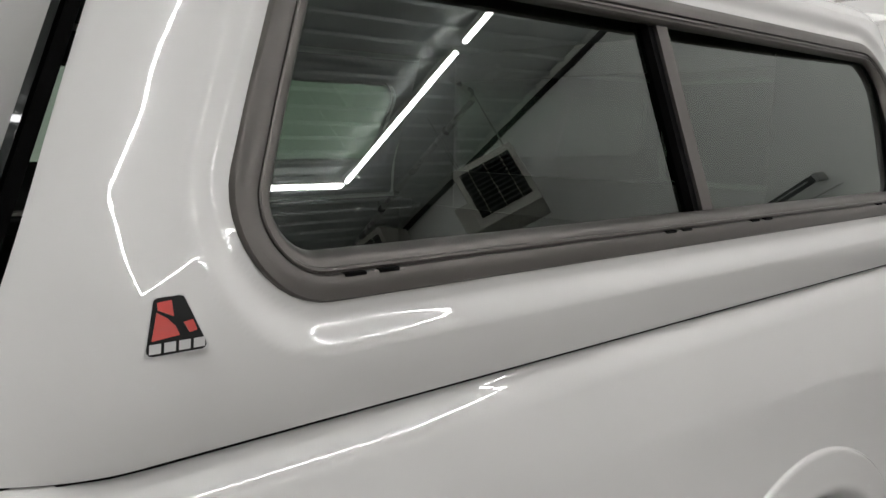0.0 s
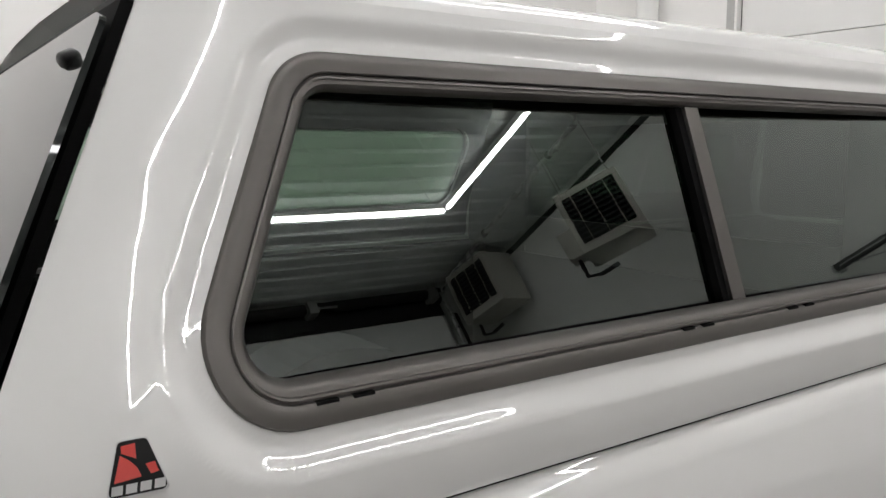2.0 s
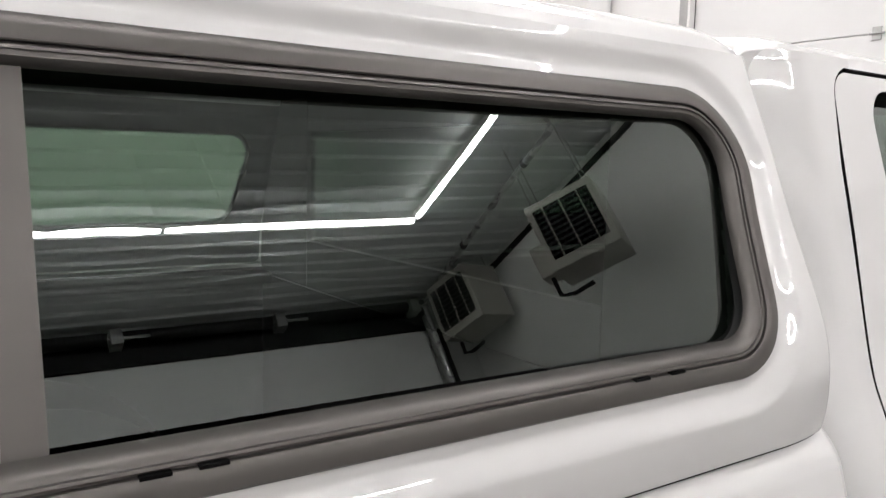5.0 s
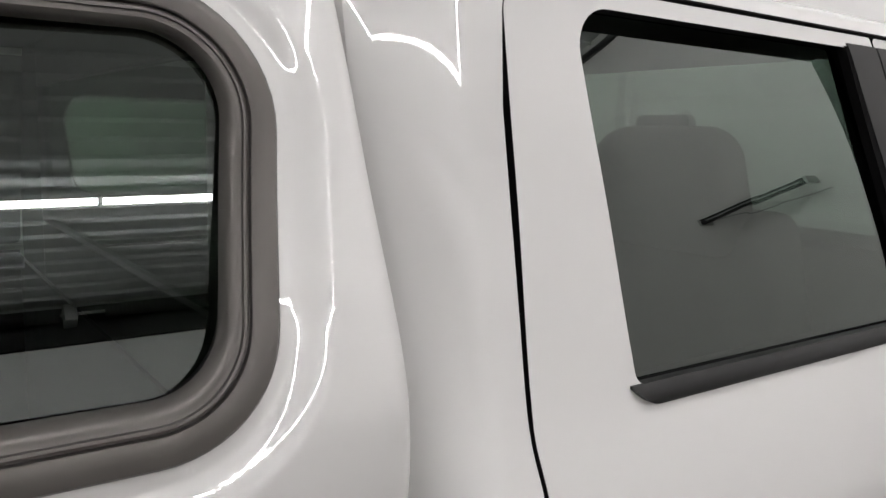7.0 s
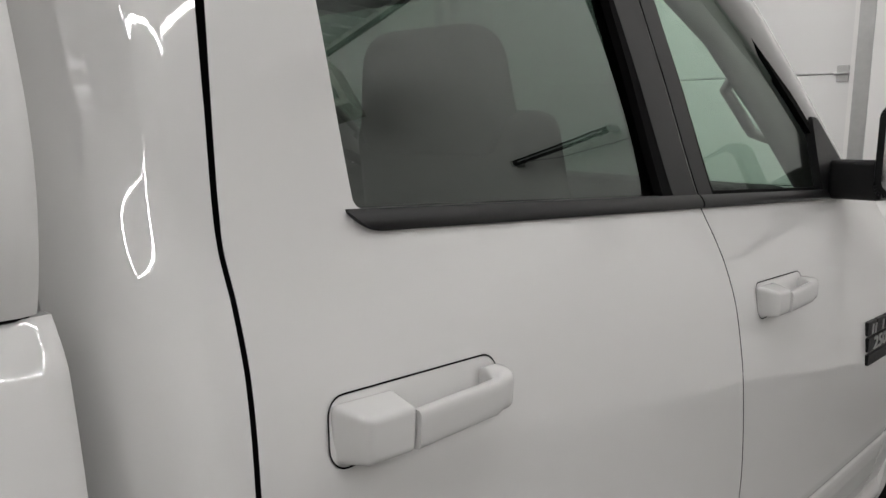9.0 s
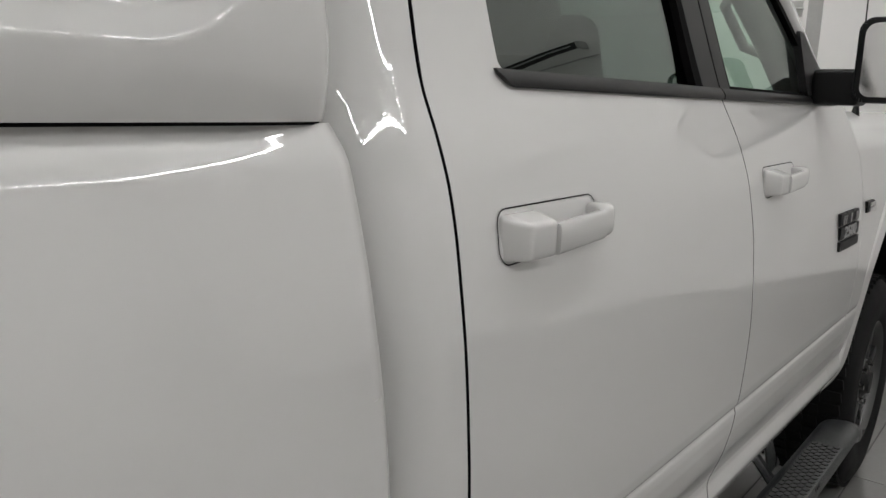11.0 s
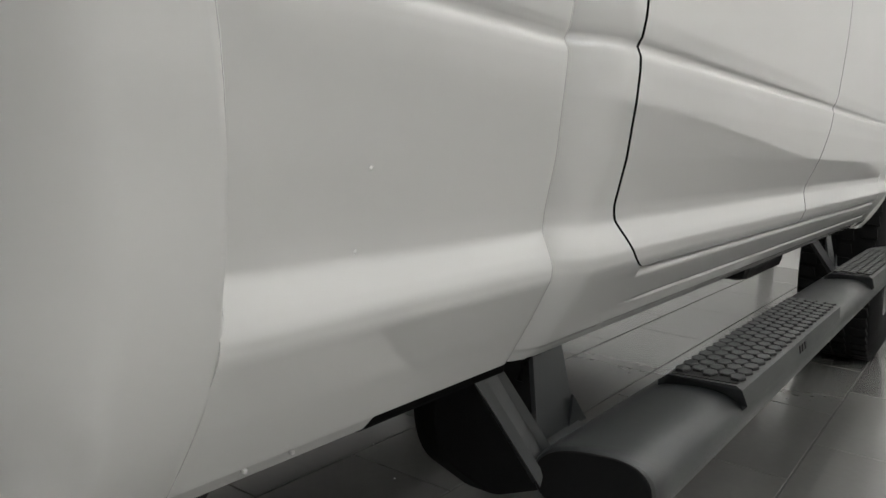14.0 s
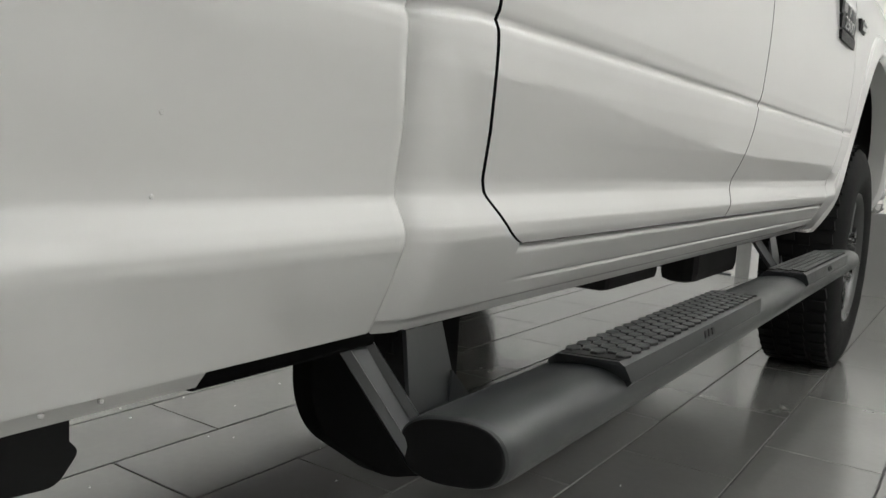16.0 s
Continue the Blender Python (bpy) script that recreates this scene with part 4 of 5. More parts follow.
    # hanger brackets
    for x in (0.110, 1.60):
        br = part("bracket", sheet_bm([(x - 0.002, 0.0, 0.482), (x + 0.076, 0.0, 0.484), (x + 0.070, 0.020, 0.562), (x + 0.011, 0.020, 0.562)], 0.005), POWDER, rb, "bent plate hanger bracket")
        part("foot", sheet_bm([(x - 0.014, -0.022, 0.474), (x + 0.086, -0.022, 0.478), (x + 0.078, 0.004, 0.4845), (x - 0.012, 0.004, 0.480)], 0.004), POWDER, br)
        part("gusset", sheet_bm([(x + 0.064, 0.002, 0.514), (x + 0.100, 0.002, 0.480), (x + 0.072, 0.002, 0.478), (x + 0.060, 0.002, 0.480)], 0.003), POWDER, br)
        # the brace is a shallow channel: a web and two raised edges
        for w, e in ((0.0, 0.034), (-0.0015, 0.004), (0.0335, 0.003)):
            lift = 0.0 if w == 0.0 else 0.006
            bm = sheet_bm([(x - 0.062 + w, 0.060, 0.570 + lift * 0.4), (x - 0.062 + w + e, 0.060, 0.582 + lift * 0.4), (x - 0.034 + w + e, -0.014 - lift, 0.472), (x - 0.034 + w, -0.014 - lift, 0.460)], 0.004 + lift)
            part("brace" if w == 0.0 else "brace_edge", bm, POWDER, br)
        part("rubber_strip", tube_bm([(x - 0.012, 0.020, 0.541), (x - 0.004, 0.020, 0.559), (x + 0.010, 0.021, 0.5655), (x + 0.068, 0.021, 0.5655)], 0.0038, 8), SEAM, br, "black edge strip", smooth=50)
        for d in (0.018, 0.044):
            part("bolt", lathe_bm([(0.0, 0.0), (0.0075, 0.0), (0.0075, 0.007), (0.0, 0.007)], 6, "z", (x + d, 0.024, 0.560)), STEEL, br)
    return rb


def sheet_bm(corners, thick):
    c = [Vector(p) for p in corners]
    n = (c[1] - c[0]).cross(c[3] - c[0]).normalized() * thick
    bm = bmesh.new()
    a = [bm.verts.new(p) for p in c]
    b = [bm.verts.new(p - n) for p in c]
    bm.faces.new(a)
    bm.faces.new(b[::-1])
    for i in range(4):
        bm.faces.new((a[i], b[i], b[(i + 1) % 4], a[(i + 1) % 4]))
    bmesh.ops.recalc_face_normals(bm, faces=bm.faces)
    return bm


running_board()

# underside
for y in (0.42, 2 * YM - 0.50):
    part("frame_rail", box_bm(-1.9, 3.5, y, y + 0.08, 0.56, 0.72, 0.01), STEEL, cab)
part("mount_guard", prism_bm(rounded([(0.076, 0.590, 0.004), (0.079, 0.455, 0.10), (0.20, 0.365, 0.16), (0.335, 0.325, 0.02), (0.335, 0.590, 0.004)], 14, 3), 0.098, 0.125, 0.002), SEAM, cab, "rounded black guard behind the step hanger")
part("crossmember", box_bm(1.08, 1.40, 0.22, 0.60, 0.452, 0.56, 0.02), STEEL, cab)
part("skid_bracket", box_bm(1.62, 2.06, 0.20, 0.30, 0.412, 0.52, 0.03), STEEL, cab)
part("splash_shield", prism_bm(rounded([(-0.245, 0.462, 0.02), (-0.200, 0.437, 0.02), (-0.120, 0.430, 0.02), (-0.099, 0.456, 0.008), (-0.108, 0.467, 0.002), (-0.108, 0.565, 0.004), (-0.265, 0.565, 0.01)], 4, 2), 0.20, 0.24), BLACK, bed, "black splash shield")
part("box_rail", box_bm(-0.118, 0.085, 0.028, 0.060, 0.550, 0.566, 0.003), SEAM, bed)
part("panel_hem", swept_bm([(0.0115, 0.5688), (0.0225, 0.5555), (0.030, 0.5555), (0.030, 0.5688)], -0.305, -0.118), PAINT, bed)
for x in (-0.198, -0.235):
    part("sealer_drop", lathe_bm([(0.0, -0.0022), (0.0018, -0.001), (0.002, 0.001), (0.0, 0.002)], 8, "z", (x, 0.010, 0.567)), PAINT, bed)
for x, z in ((-0.1904, 0.6945), (-0.1904, 0.7424)):
    y = bed_surf(x, z)
    part("speck", lathe_bm([(0.0, -0.0012), (0.0014, -0.0008), (0.0018, 0.0003), (0.0, 0.0006)], 6, "y", (x, y, z)), PAINT, bed)

# ---- truck cap on the bed ----
cap = thing("truck_cap", (-0.95, YM, 1.405), "white fibreglass truck cap with side windows, mounted on the pickup bed", "truck cap")
GLASS_SLOPE = 0.36


def glass_surf(x, z):
    return 0.070 + GLASS_SLOPE * (z - 1.55) - 0.016 * (x + 1.0) ** 2


def cap_side(far):
    t = dict(far=far)
    rows = span(1.4255, 1.925, cap_rear, lambda z: -0.004, 0.010 if far else 0.0042, 180 if far else 420)
    ob = patch("side_panel", rows, cap_surf, CAP_PAINT, cap, flange=0.02, **t)
    hole = inset(CAP_WIN, 0.016)
    me = ob.data
    keep = []
    for p in me.polygons:
        c = p.center
        if outside(c.x, c.z, hole) > 0:
            keep.append(tuple(p.vertices))
    verts = [tuple(v.co) for v in me.vertices]
    side = -1 if far else 1
    norms = []
    for v in me.vertices:
        x, z = v.co.x, v.co.z
        h = 0.0015
        n = Vector(((cap_surf(x + h, z) - cap_surf(x - h, z)) / (2 * h), -1, (cap_surf(x, z + h) - cap_surf(x, z - h)) / (2 * h))).normalized()
        norms.append((n.x, n.y * side, n.z))
    new_me = bpy.data.meshes.new("side_panel")
    new_me.from_pydata(verts, [], keep)
    new_me.polygons.foreach_set("use_smooth", [True] * len(keep))
    new_me.normals_split_custom_set_from_vertices(norms)
    new_me.materials.append(CAP_PAINT)
    ob.data = new_me
    bpy.data.meshes.remove(me)
    patch("gasket", [[(-1.91 + 1.90 * j / 60, 1.4225 + 0.0042 * k / 2) for j in range(61)] for k in range(3)], lambda x, z: cap_surf(x, 1.429) + 0.0035, SEAM, cap, **t)
    # metal frame: stepped section, offsets inwards and heights above the recessed surface
    section = [(-0.001, -0.003), (0.0, 0.004), (0.002, 0.0062), (0.010, 0.0066), (0.0205, 0.0060), (0.0218, 0.0050), (0.0222, 0.0005), (0.0238, 0.0005), (0.0242, 0.0035), (0.0258, 0.0048), (0.0280, 0.0044), (0.0286, 0.0020), (0.0300, 0.0016), (0.0330, 0.0010), (0.0365, -0.0025), (0.0400, -0.0085), (0.0410, -0.014)]
    bm = bmesh.new()
    loops = []
    for d, hgt in section:
        loops.append([bm.verts.new((x, (cap_low(z) + 0.013 - hgt) if not far else 2 * YM - (cap_low(z) + 0.013 - hgt), z)) for x, z in rounded(inset(CAP_WIN, d), 12, 24)])
    n = len(loops[0])
    for a, b in zip(loops, loops[1:]):
        for i in range(n):
            bm.faces.new((a[i], a[(i + 1) % n], b[(i + 1) % n], b[i]))
    bmesh.ops.recalc_face_normals(bm, faces=bm.faces)
    fr = part("window_frame", bm, FRAME, cap, "dark bronze-grey anodised sliding window frame", 38)
    gin = inset(CAP_WIN, 0.036)
    pane("window_glass", rounded(gin, 12, 24), glass_surf, CAP_GLASS, fr, label="dark tinted glass", **t)
    # middle bar, leaning back a little; a black strip draws its shade line
    for dx, w, m, y, nm in ((0.0, 0.029, FRAME, -0.019, "middle_bar"), (-0.014, 0.014, SEAM, -0.013, "bar_shade")):
        patch(nm, [[(-0.962 + dx + w * j / 3 + 0.002 * k / 12, 1.549 + 0.297 * k / 12) for j in range(4)] for k in range(13)], lambda x, z: glass_surf(x, z) + y, m, fr, flange=0.02, **t)
    # drain slots in the lower rail
    if not far:
        for x in (-1.600, -1.563, -1.100, -1.062, -0.872, -0.831, -0.378, -0.322):
            o = [(x - 0.011, 1.5445), (x + 0.011, 1.5445), (x + 0.011, 1.5475), (x - 0.011, 1.5475)]
            yy = cap_low(1.5455) + 0.013 - 0.0050
            part("drain_slot", prism_bm(o, yy - 0.0022, yy + 0.004), SEAM, fr)
    # dark lining inside, clear of the window
    patch("lining", ring(rounded([(-1.88, 1.43, 0.02), (-0.05, 1.43, 0.02), (-0.03, 1.92, 0.02), (-1.66, 1.92, 0.02)], 12, 24), rounded(inset(CAP_WIN, 0.03), 12, 24), 4), lambda x, z: cap_surf(x, z) + 0.034, CAPIN, cap, closed=True, **t)
    return ob


cap_side(False)
cap_side(True)
CAP_ROOF = smooth_curve([(0.1705, 1.924), (0.181, 1.940), (0.200, 1.955), (0.240, 1.969), (0.31, 1.980), (0.45, 1.991), (0.66, 2.001), (0.98, 2.006)], 44)


def cap_roof():
    full = CAP_ROOF + [(2 * YM - y, z) for y, z in CAP_ROOF[::-1]]
    bm = bmesh.new()
    rows = []
    N = 70
    for i in range(N + 1):
        u = i / N
        row = []
        for y, z in full:
            x0, x1 = cap_rear(min(z, 1.97)) - 0.004, -0.004 - 0.5 * max(0.0, z - 1.93) ** 1.3
            front = 0.030 * ease((u - 0.955) / 0.045) ** 2 * ease((z - 1.93) / 0.03)
            x = x0 + (x1 - x0) * u
            push = 1.1 * max(0.0, x + 0.12) ** 2 + 20 * max(0.0, x + 0.02) ** 2 + 4.5 * max(0.0, cap_rear(1.925) + 0.12 - x) ** 2
            push *= max(0.0, 1 - (min(y, 2 * YM - y) - 0.17) / 0.30)
            row.append(bm.verts.new((x, y + (push if y < YM else -push), z - front - 0.016 * (1 - u) ** 2 * ease((z - 1.93) / 0.06))))
        rows.append(row)
    for a, b in zip(rows, rows[1:]):
        for j in range(len(full) - 1):
            bm.faces.new((a[j], a[j + 1], b[j + 1], b[j]))
    for row in (rows[0], rows[-1]):
        low_ = [bm.verts.new((v.co.x + (0.03 if row is rows[0] else -0.03), v.co.y, v.co.z - 0.02)) for v in row]
        for j in range(len(row) - 1):
            bm.faces.new((row[j], row[j + 1], low_[j + 1], low_[j]))
    bmesh.ops.recalc_face_normals(bm, faces=bm.faces)
    return part("roof", bm, CAP_PAINT, cap, "white glossy rounded roof", 50)


cap_roof()
part("roof_lining", box_bm(-1.68, -0.05, 0.24, 2 * YM - 0.24, 1.935, 1.945), CAPIN, cap)
# front wall with a window towards the cab
for far in (False, True):
    m = lambda v: 2 * YM - v if far else v
    o = [(m(0.075), 1.36), (m(0.40), 1.36), (m(0.40), 1.945), (m(0.215), 1.945), (m(0.195), 1.90), (m(0.10), 1.66), (m(0.065), 1.56), (m(0.055), 1.44)]
    part("front_wall", swept_bm(o, -0.045, -0.024), CAPIN, cap)
    part("front_wall", swept_bm(o, -0.0235, -0.016), CAP_PAINT, cap)
for z0, z1 in ((1.36, 1.53), (1.84, 1.95)):
    part("front_wall", box_bm(-0.045, -0.024, 0.402, 2 * YM - 0.402, z0, z1, 0.002), CAPIN, cap)
    part("front_wall", box_bm(-0.0235, -0.016, 0.402, 2 * YM - 0.402, z0, z1, 0.002), CAP_PAINT, cap)
g = part("front_window", box_bm(-0.032, -0.027, 0.40, 2 * YM - 0.40, 1.53, 1.84), CAP_GLASS, cap)
g.visible_shadow = False

# rear hatch of frameless dark glass
sheet("hatch_seal", [(-1.916, 0.082, 1.425), (-1.916, 2 * YM - 0.082, 1.425), (-1.694, 2 * YM - 0.245, 1.915), (-1.694, 0.245, 1.915)], SEAM, cap, "black hatch seal", 0.012)


def hatch_point(u, v, off):
    """u across, v up the hatch, off outwards."""
    z = 1.432 + v * 0.468
    edge = 0.080 + 0.345 * max(0.0, z - 1.47)
    y = edge + (2 * YM - 2 * edge) * u
    return Vector((-1.934 + 0.453 * (z - 1.41) - off, y, z + off * 0.4))


bm = bmesh.new()
o = rounded([(0.0, 0.0, 0.02), (1.0, 0.0, 0.02), (1.0, 1.0, 0.035), (0.0, 1.0, 0.035)], 6, 8)
fa = [bm.verts.new(hatch_point(u, v, 0.014)) for u, v in o]
fb = [bm.verts.new(hatch_point(u, v, 0.008)) for u, v in o]
bm.faces.new(fa)
bm.faces.new(fb[::-1])
for i in range(len(o)):
    bm.faces.new((fa[i], fb[i], fb[(i + 1) % len(o)], fa[(i + 1) % len(o)]))
bmesh.ops.recalc_face_normals(bm, faces=bm.faces)
HATCH = material("hatch_privacy_glass", (0.012, 0.014, 0.013), 0.02, spec=0.35)
hatch = part("hatch", bm, HATCH, cap, "frameless dark glass rear hatch")
for u, v in ((0.055, 0.925), (0.945, 0.925), (0.03, 0.31), (0.97, 0.31)):
    c = hatch_point(u, v, 0.0)
    kb = part("hinge_knob", lathe_bm([(0.0, 0.0), (0.012, 0.001), (0.014, 0.006), (0.013, 0.018), (0.009, 0.022), (0.0, 0.023)], 10, "x"), BLACK, hatch, smooth=40)
    kb.data.transform(Matrix.Translation(c) @ pose(-0.012, 0, 0, 0, 23, 180) @ Matrix.Diagonal((0.8, 1.6, 0.72, 1)))


# badge on the side panel
def badge():
    zc = 1.528
    ya, yb = cap_surf(-1.775, 1.511), cap_surf(-1.775, 1.549)
    tilt = Matrix.Translation((0, (ya + yb) / 2, zc)) @ Matrix.Rotation(-math.atan2(yb - ya, 0.038), 4, "X") @ Matrix.Rotation(math.atan2(cap_surf(-1.75, zc) - cap_surf(-1.80, zc), 0.05), 4, "Z")
    o = [(-1.799, -0.0215, 0.003), (-1.752, -0.0215, 0.003), (-1.765, 0.0210, 0.003), (-1.787, 0.0210, 0.003)]
    mid = Matrix.Translation((1.7755, 0, 0))
    back = Matrix.Translation((-1.7670, 0, 0))

    def piece(name, outline, d, mat, parent, label=""):
        ob = part(name, prism_bm(outline, -d, 0.004), mat, parent, label)
        ob.data.transform(back @ tilt @ mid)
        return ob

    b = piece("maker_badge", rounded(o, 3, 2), 0.004, SILVER, cap, "black and red trapezoid badge with silver rim")
    piece("badge_face", rounded(inset(o, 0.0008), 3, 2), 0.0044, BLACK, b)
    for q in ([(-0.0090, 0.0168), (0.0012, 0.0175), (0.0011, 0.0057), (-0.0092, 0.0113)],
              [(-0.0103, 0.0099), (-0.0038, 0.0050), (0.0012, -0.0012), (0.0033, -0.0082), (-0.0165, -0.0100)],
              [(0.0072, 0.0006), (0.0140, 0.0015), (0.0160, -0.0064), (0.0103, -0.0075)]):
        piece("badge_red", [(x - 1.7755, z) for x, z in q], 0.0049, RED, b)
    for i in range(4):
        x0 = -1.7950 + i * 0.0103
        piece("badge_bar", [(x0, -0.0190), (x0 + 0.0080, -0.0190), (x0 + 0.0092, -0.0122), (x0 + 0.0012, -0.0122)], 0.0050, SILVER, b)


badge()

# ---- the hall ----
X0, X1 = -8.0, 5.0          # back and front wall
Y0, Y1 = -7.35, 6.2         # side walls
H = 5.5
floor = tagged(part("floor", box_bm(X0, X1, Y0, Y1, -0.12, -0.004), GROUT), "dark grout bed of the tiled floor", "floor", kind="structure")


def wall(name, x0, x1, y0, y1, z1=H):
    return tagged(part(name, box_bm(x0, x1, y0, y1, -0.12, z1), WALL), "smooth off-white painted wall", "wall", kind="structure")


wall("wall_back", X0 - 0.2, X0, Y0, Y1)
wall("wall_far", X0 - 0.2, X1 + 0.2, Y1, Y1 + 0.2)
wall("wall_near_low", X0 - 0.2, X1 + 0.2, Y0 - 0.2, Y0)
# front wall with the opening of the sectional door
GD0, GD1, GDH = 0.96, 4.30, 4.20
wall("wall_front", X1, X1 + 0.2, Y0, GD0)
wall("wall_front_far", X1, X1 + 0.2, GD1, Y1)
tagged(part("wall_front_top", box_bm(X1, X1 + 0.2, GD0, GD1, GDH, H), WALL), "painted wall above the door", "wall", kind="structure")

KERB = material("kerb_concrete", (0.16, 0.157, 0.15), 0.75, grain=0.3, grain_scale=60, stain=0.15, stain_scale=2.5)
for i, (x0, x1, y0, y1) in enumerate(((X1 - 0.08, X1 - 0.001, Y0 + 0.09, GD0 - 0.32), (X1 - 0.08, X1 - 0.001, GD1 + 0.32, Y1), (4.75, X1 - 0.001, Y0 + 0.001, Y0 + 0.08), (X0, -4.75, Y0 + 0.001, Y0 + 0.08))):
    tagged(part("kerb_%d" % (i + 1), box_bm(x0, x1, y0, y1, -0.1, 0.50, 0.008), KERB), "dark grey concrete kerb at the foot of the wall", "kerb", kind="structure")

# ribbed steel ceiling
def ribbed_ceiling():
    bm = bmesh.new()
    prof = []
    y = Y0
    while y < Y1 - 0.01:
        prof += [(y, H), (y + 0.012, H), (y + 0.020, H - 0.034), (y + 0.026, H - 0.040), (y + 0.040, H - 0.040), (y + 0.046, H - 0.034), (y + 0.054, H), (y + 0.2286, H)]
        y += 0.2286
    a = [bm.verts.new((X0, p, z)) for p, z in prof]
    b = [bm.verts.new((X1, p, z)) for p, z in prof]
    c = [bm.verts.new((X0, p, H + 0.08)) for p in (prof[0][0], prof[-1][0])]
    d = [bm.verts.new((X1, p, H + 0.08)) for p in (prof[0][0], prof[-1][0])]
    for i in range(len(a) - 1):
        if a[i].co != a[i + 1].co:
            bm.faces.new((a[i], a[i + 1], b[i + 1], b[i]))
    bm.faces.new((c[0], d[0], d[1], c[1]))
    return tagged(part("ceiling", bm, CEIL), "white ribbed steel ceiling", "ceiling", kind="structure")


ribbed_ceiling()


# LED tubes in closed rectangles under the ceiling
def led_tube(x, y, length, along, group):
    t = thing("led_tube_light", (x, y, H - 0.07), "white linear LED tube hung under the ribbed ceiling", "ceiling light", group)
    hx, hy = (length / 2, 0.034) if along == "x" else (0.034, length / 2)
    gx, gy = (hx, 0.028) if along == "x" else (0.028, hy)
    part("housing", box_bm(x - gx, x + gx, y - gy, y + gy, H - 0.115, H - 0.06, 0.004), DOORWHITE, t)
    e = 0.012
    part("diffuser", box_bm(x - hx + e, x + hx - e, y - hy + 0.004, y + hy - 0.004, H - 0.149, H - 0.1155), LED, t)


def led_loop(x0, x1, y0, y1, n, m, group):
    lx, ly = (x1 - x0) / n, (y1 - y0) / m
    for i in range(n):
        for y in (y0, y1):
            led_tube(x0 + lx * (i + 0.5), y, lx - 0.02, "x", group)
    for j in range(m):
        for x in (x0, x1):
            led_tube(x, y0 + ly * (j + 0.5), ly - 0.12, "y", group)


led_loop(-4.15, 3.35, -5.25, -0.90, 3, 2, "lights over the near bay")
led_loop(-4.25, 3.25, 1.6, 5.2, 3, 2, "lights over the far bay")


# sectional doors
def sectional_door(name, place, turn, width, height, label):
    t = thing(name, (0, 0, 0), label, "garage door")
    n = 6
    for i in range(n):
        z0 = height * i / n
        pn = part("panel", box_bm(-width / 2, width / 2, -0.025, 0.025, z0 + 0.004, z0 + height / n - 0.003, 0.006), DOORWHITE, t)
        if i:
            for x in (-width / 2 + 0.06, 0.0, width / 2 - 0.06):
                hg = part("hinge", box_bm(x - 0.035, x + 0.035, -0.034, -0.024, z0 - 0.05, z0 + 0.05, 0.002), GALV, pn)
                part("roller", tube_bm([(x - 0.05, -0.04, z0), (x + 0.06, -0.04, z0)], 0.009, 8), GALV, hg)
    for s in (-1, 1):
        x = s * (width / 2 + 0.07)
        tr = part("track", swept_bm([(-0.10, 0.0), (-0.02, 0.0), (-0.02, 0.006), (-0.094, 0.006)], 0, 1), GALV, t)
        tr.data.clear_geometry()
        bm = box_bm(x - 0.045, x + 0.045, -0.105, -0.03, 0, height + 0.2, 0.004)
        bm.to_mesh(tr.data)
        bm.free()
        part("jamb", box_bm(x + s * 0.05, x + s * 0.14, -0.06, 0.0, 0, height, 0.004), STEEL, t)
    part("lift_cable", tube_bm([(-width / 2 + 0.02, -0.05, 0.1), (-width / 2 + 0.02, -0.05, height + 0.2)], 0.004, 6), STEEL, t)
    part("spring_shaft", tube_bm([(-width / 2 - 0.1, -0.14, height + 0.31), (width / 2 + 0.1, -0.14, height + 0.31)], 0.016, 10), GALV, t)
    k = max(2, int(width / 1.6))
    for i in range(k):
        a = -width / 2 + width * (i + 0.12) / k
        b = -width / 2 + width * (i + 0.88) / k
        part("torsion_spring", lathe_bm([(0.068 + (0.005 if j % 2 else 0), a + (b - a) * j / 60) for j in range(61)], 16, "x", (0, -0.14, height + 0.31)), BLACK, t)
        part("bearing_plate", box_bm(a - 0.16, a - 0.04, -0.20, 0.0, height + 0.22, height + 0.40, 0.006), GALV, t)
    for o in t.children:
        o.matrix_parent_inverse = Matrix()
    t.matrix_basis = pose(*place, 0, 0, turn)
    return t


sectional_door("garage_door", (X1 + 0.10, (GD0 + GD1) / 2, 0), 90 + 180, GD1 - GD0, GDH, "white sectional garage door, closed, with galvanised tracks")
# wide door in the long wall behind the camera
sectional_door("garage_door", (0.0, Y0 + 0.03, 0), 180, 8.7, 5.02, "wide grey-white sectional door, closed, black torsion springs above")
hd = tagged(part("door_header", box_bm(-4.5, 4.5, Y0 + 0.001, Y0 + 0.05, 5.06, H - 0.03), BLACK), "black header board above the wide door", "trim", kind="structure")


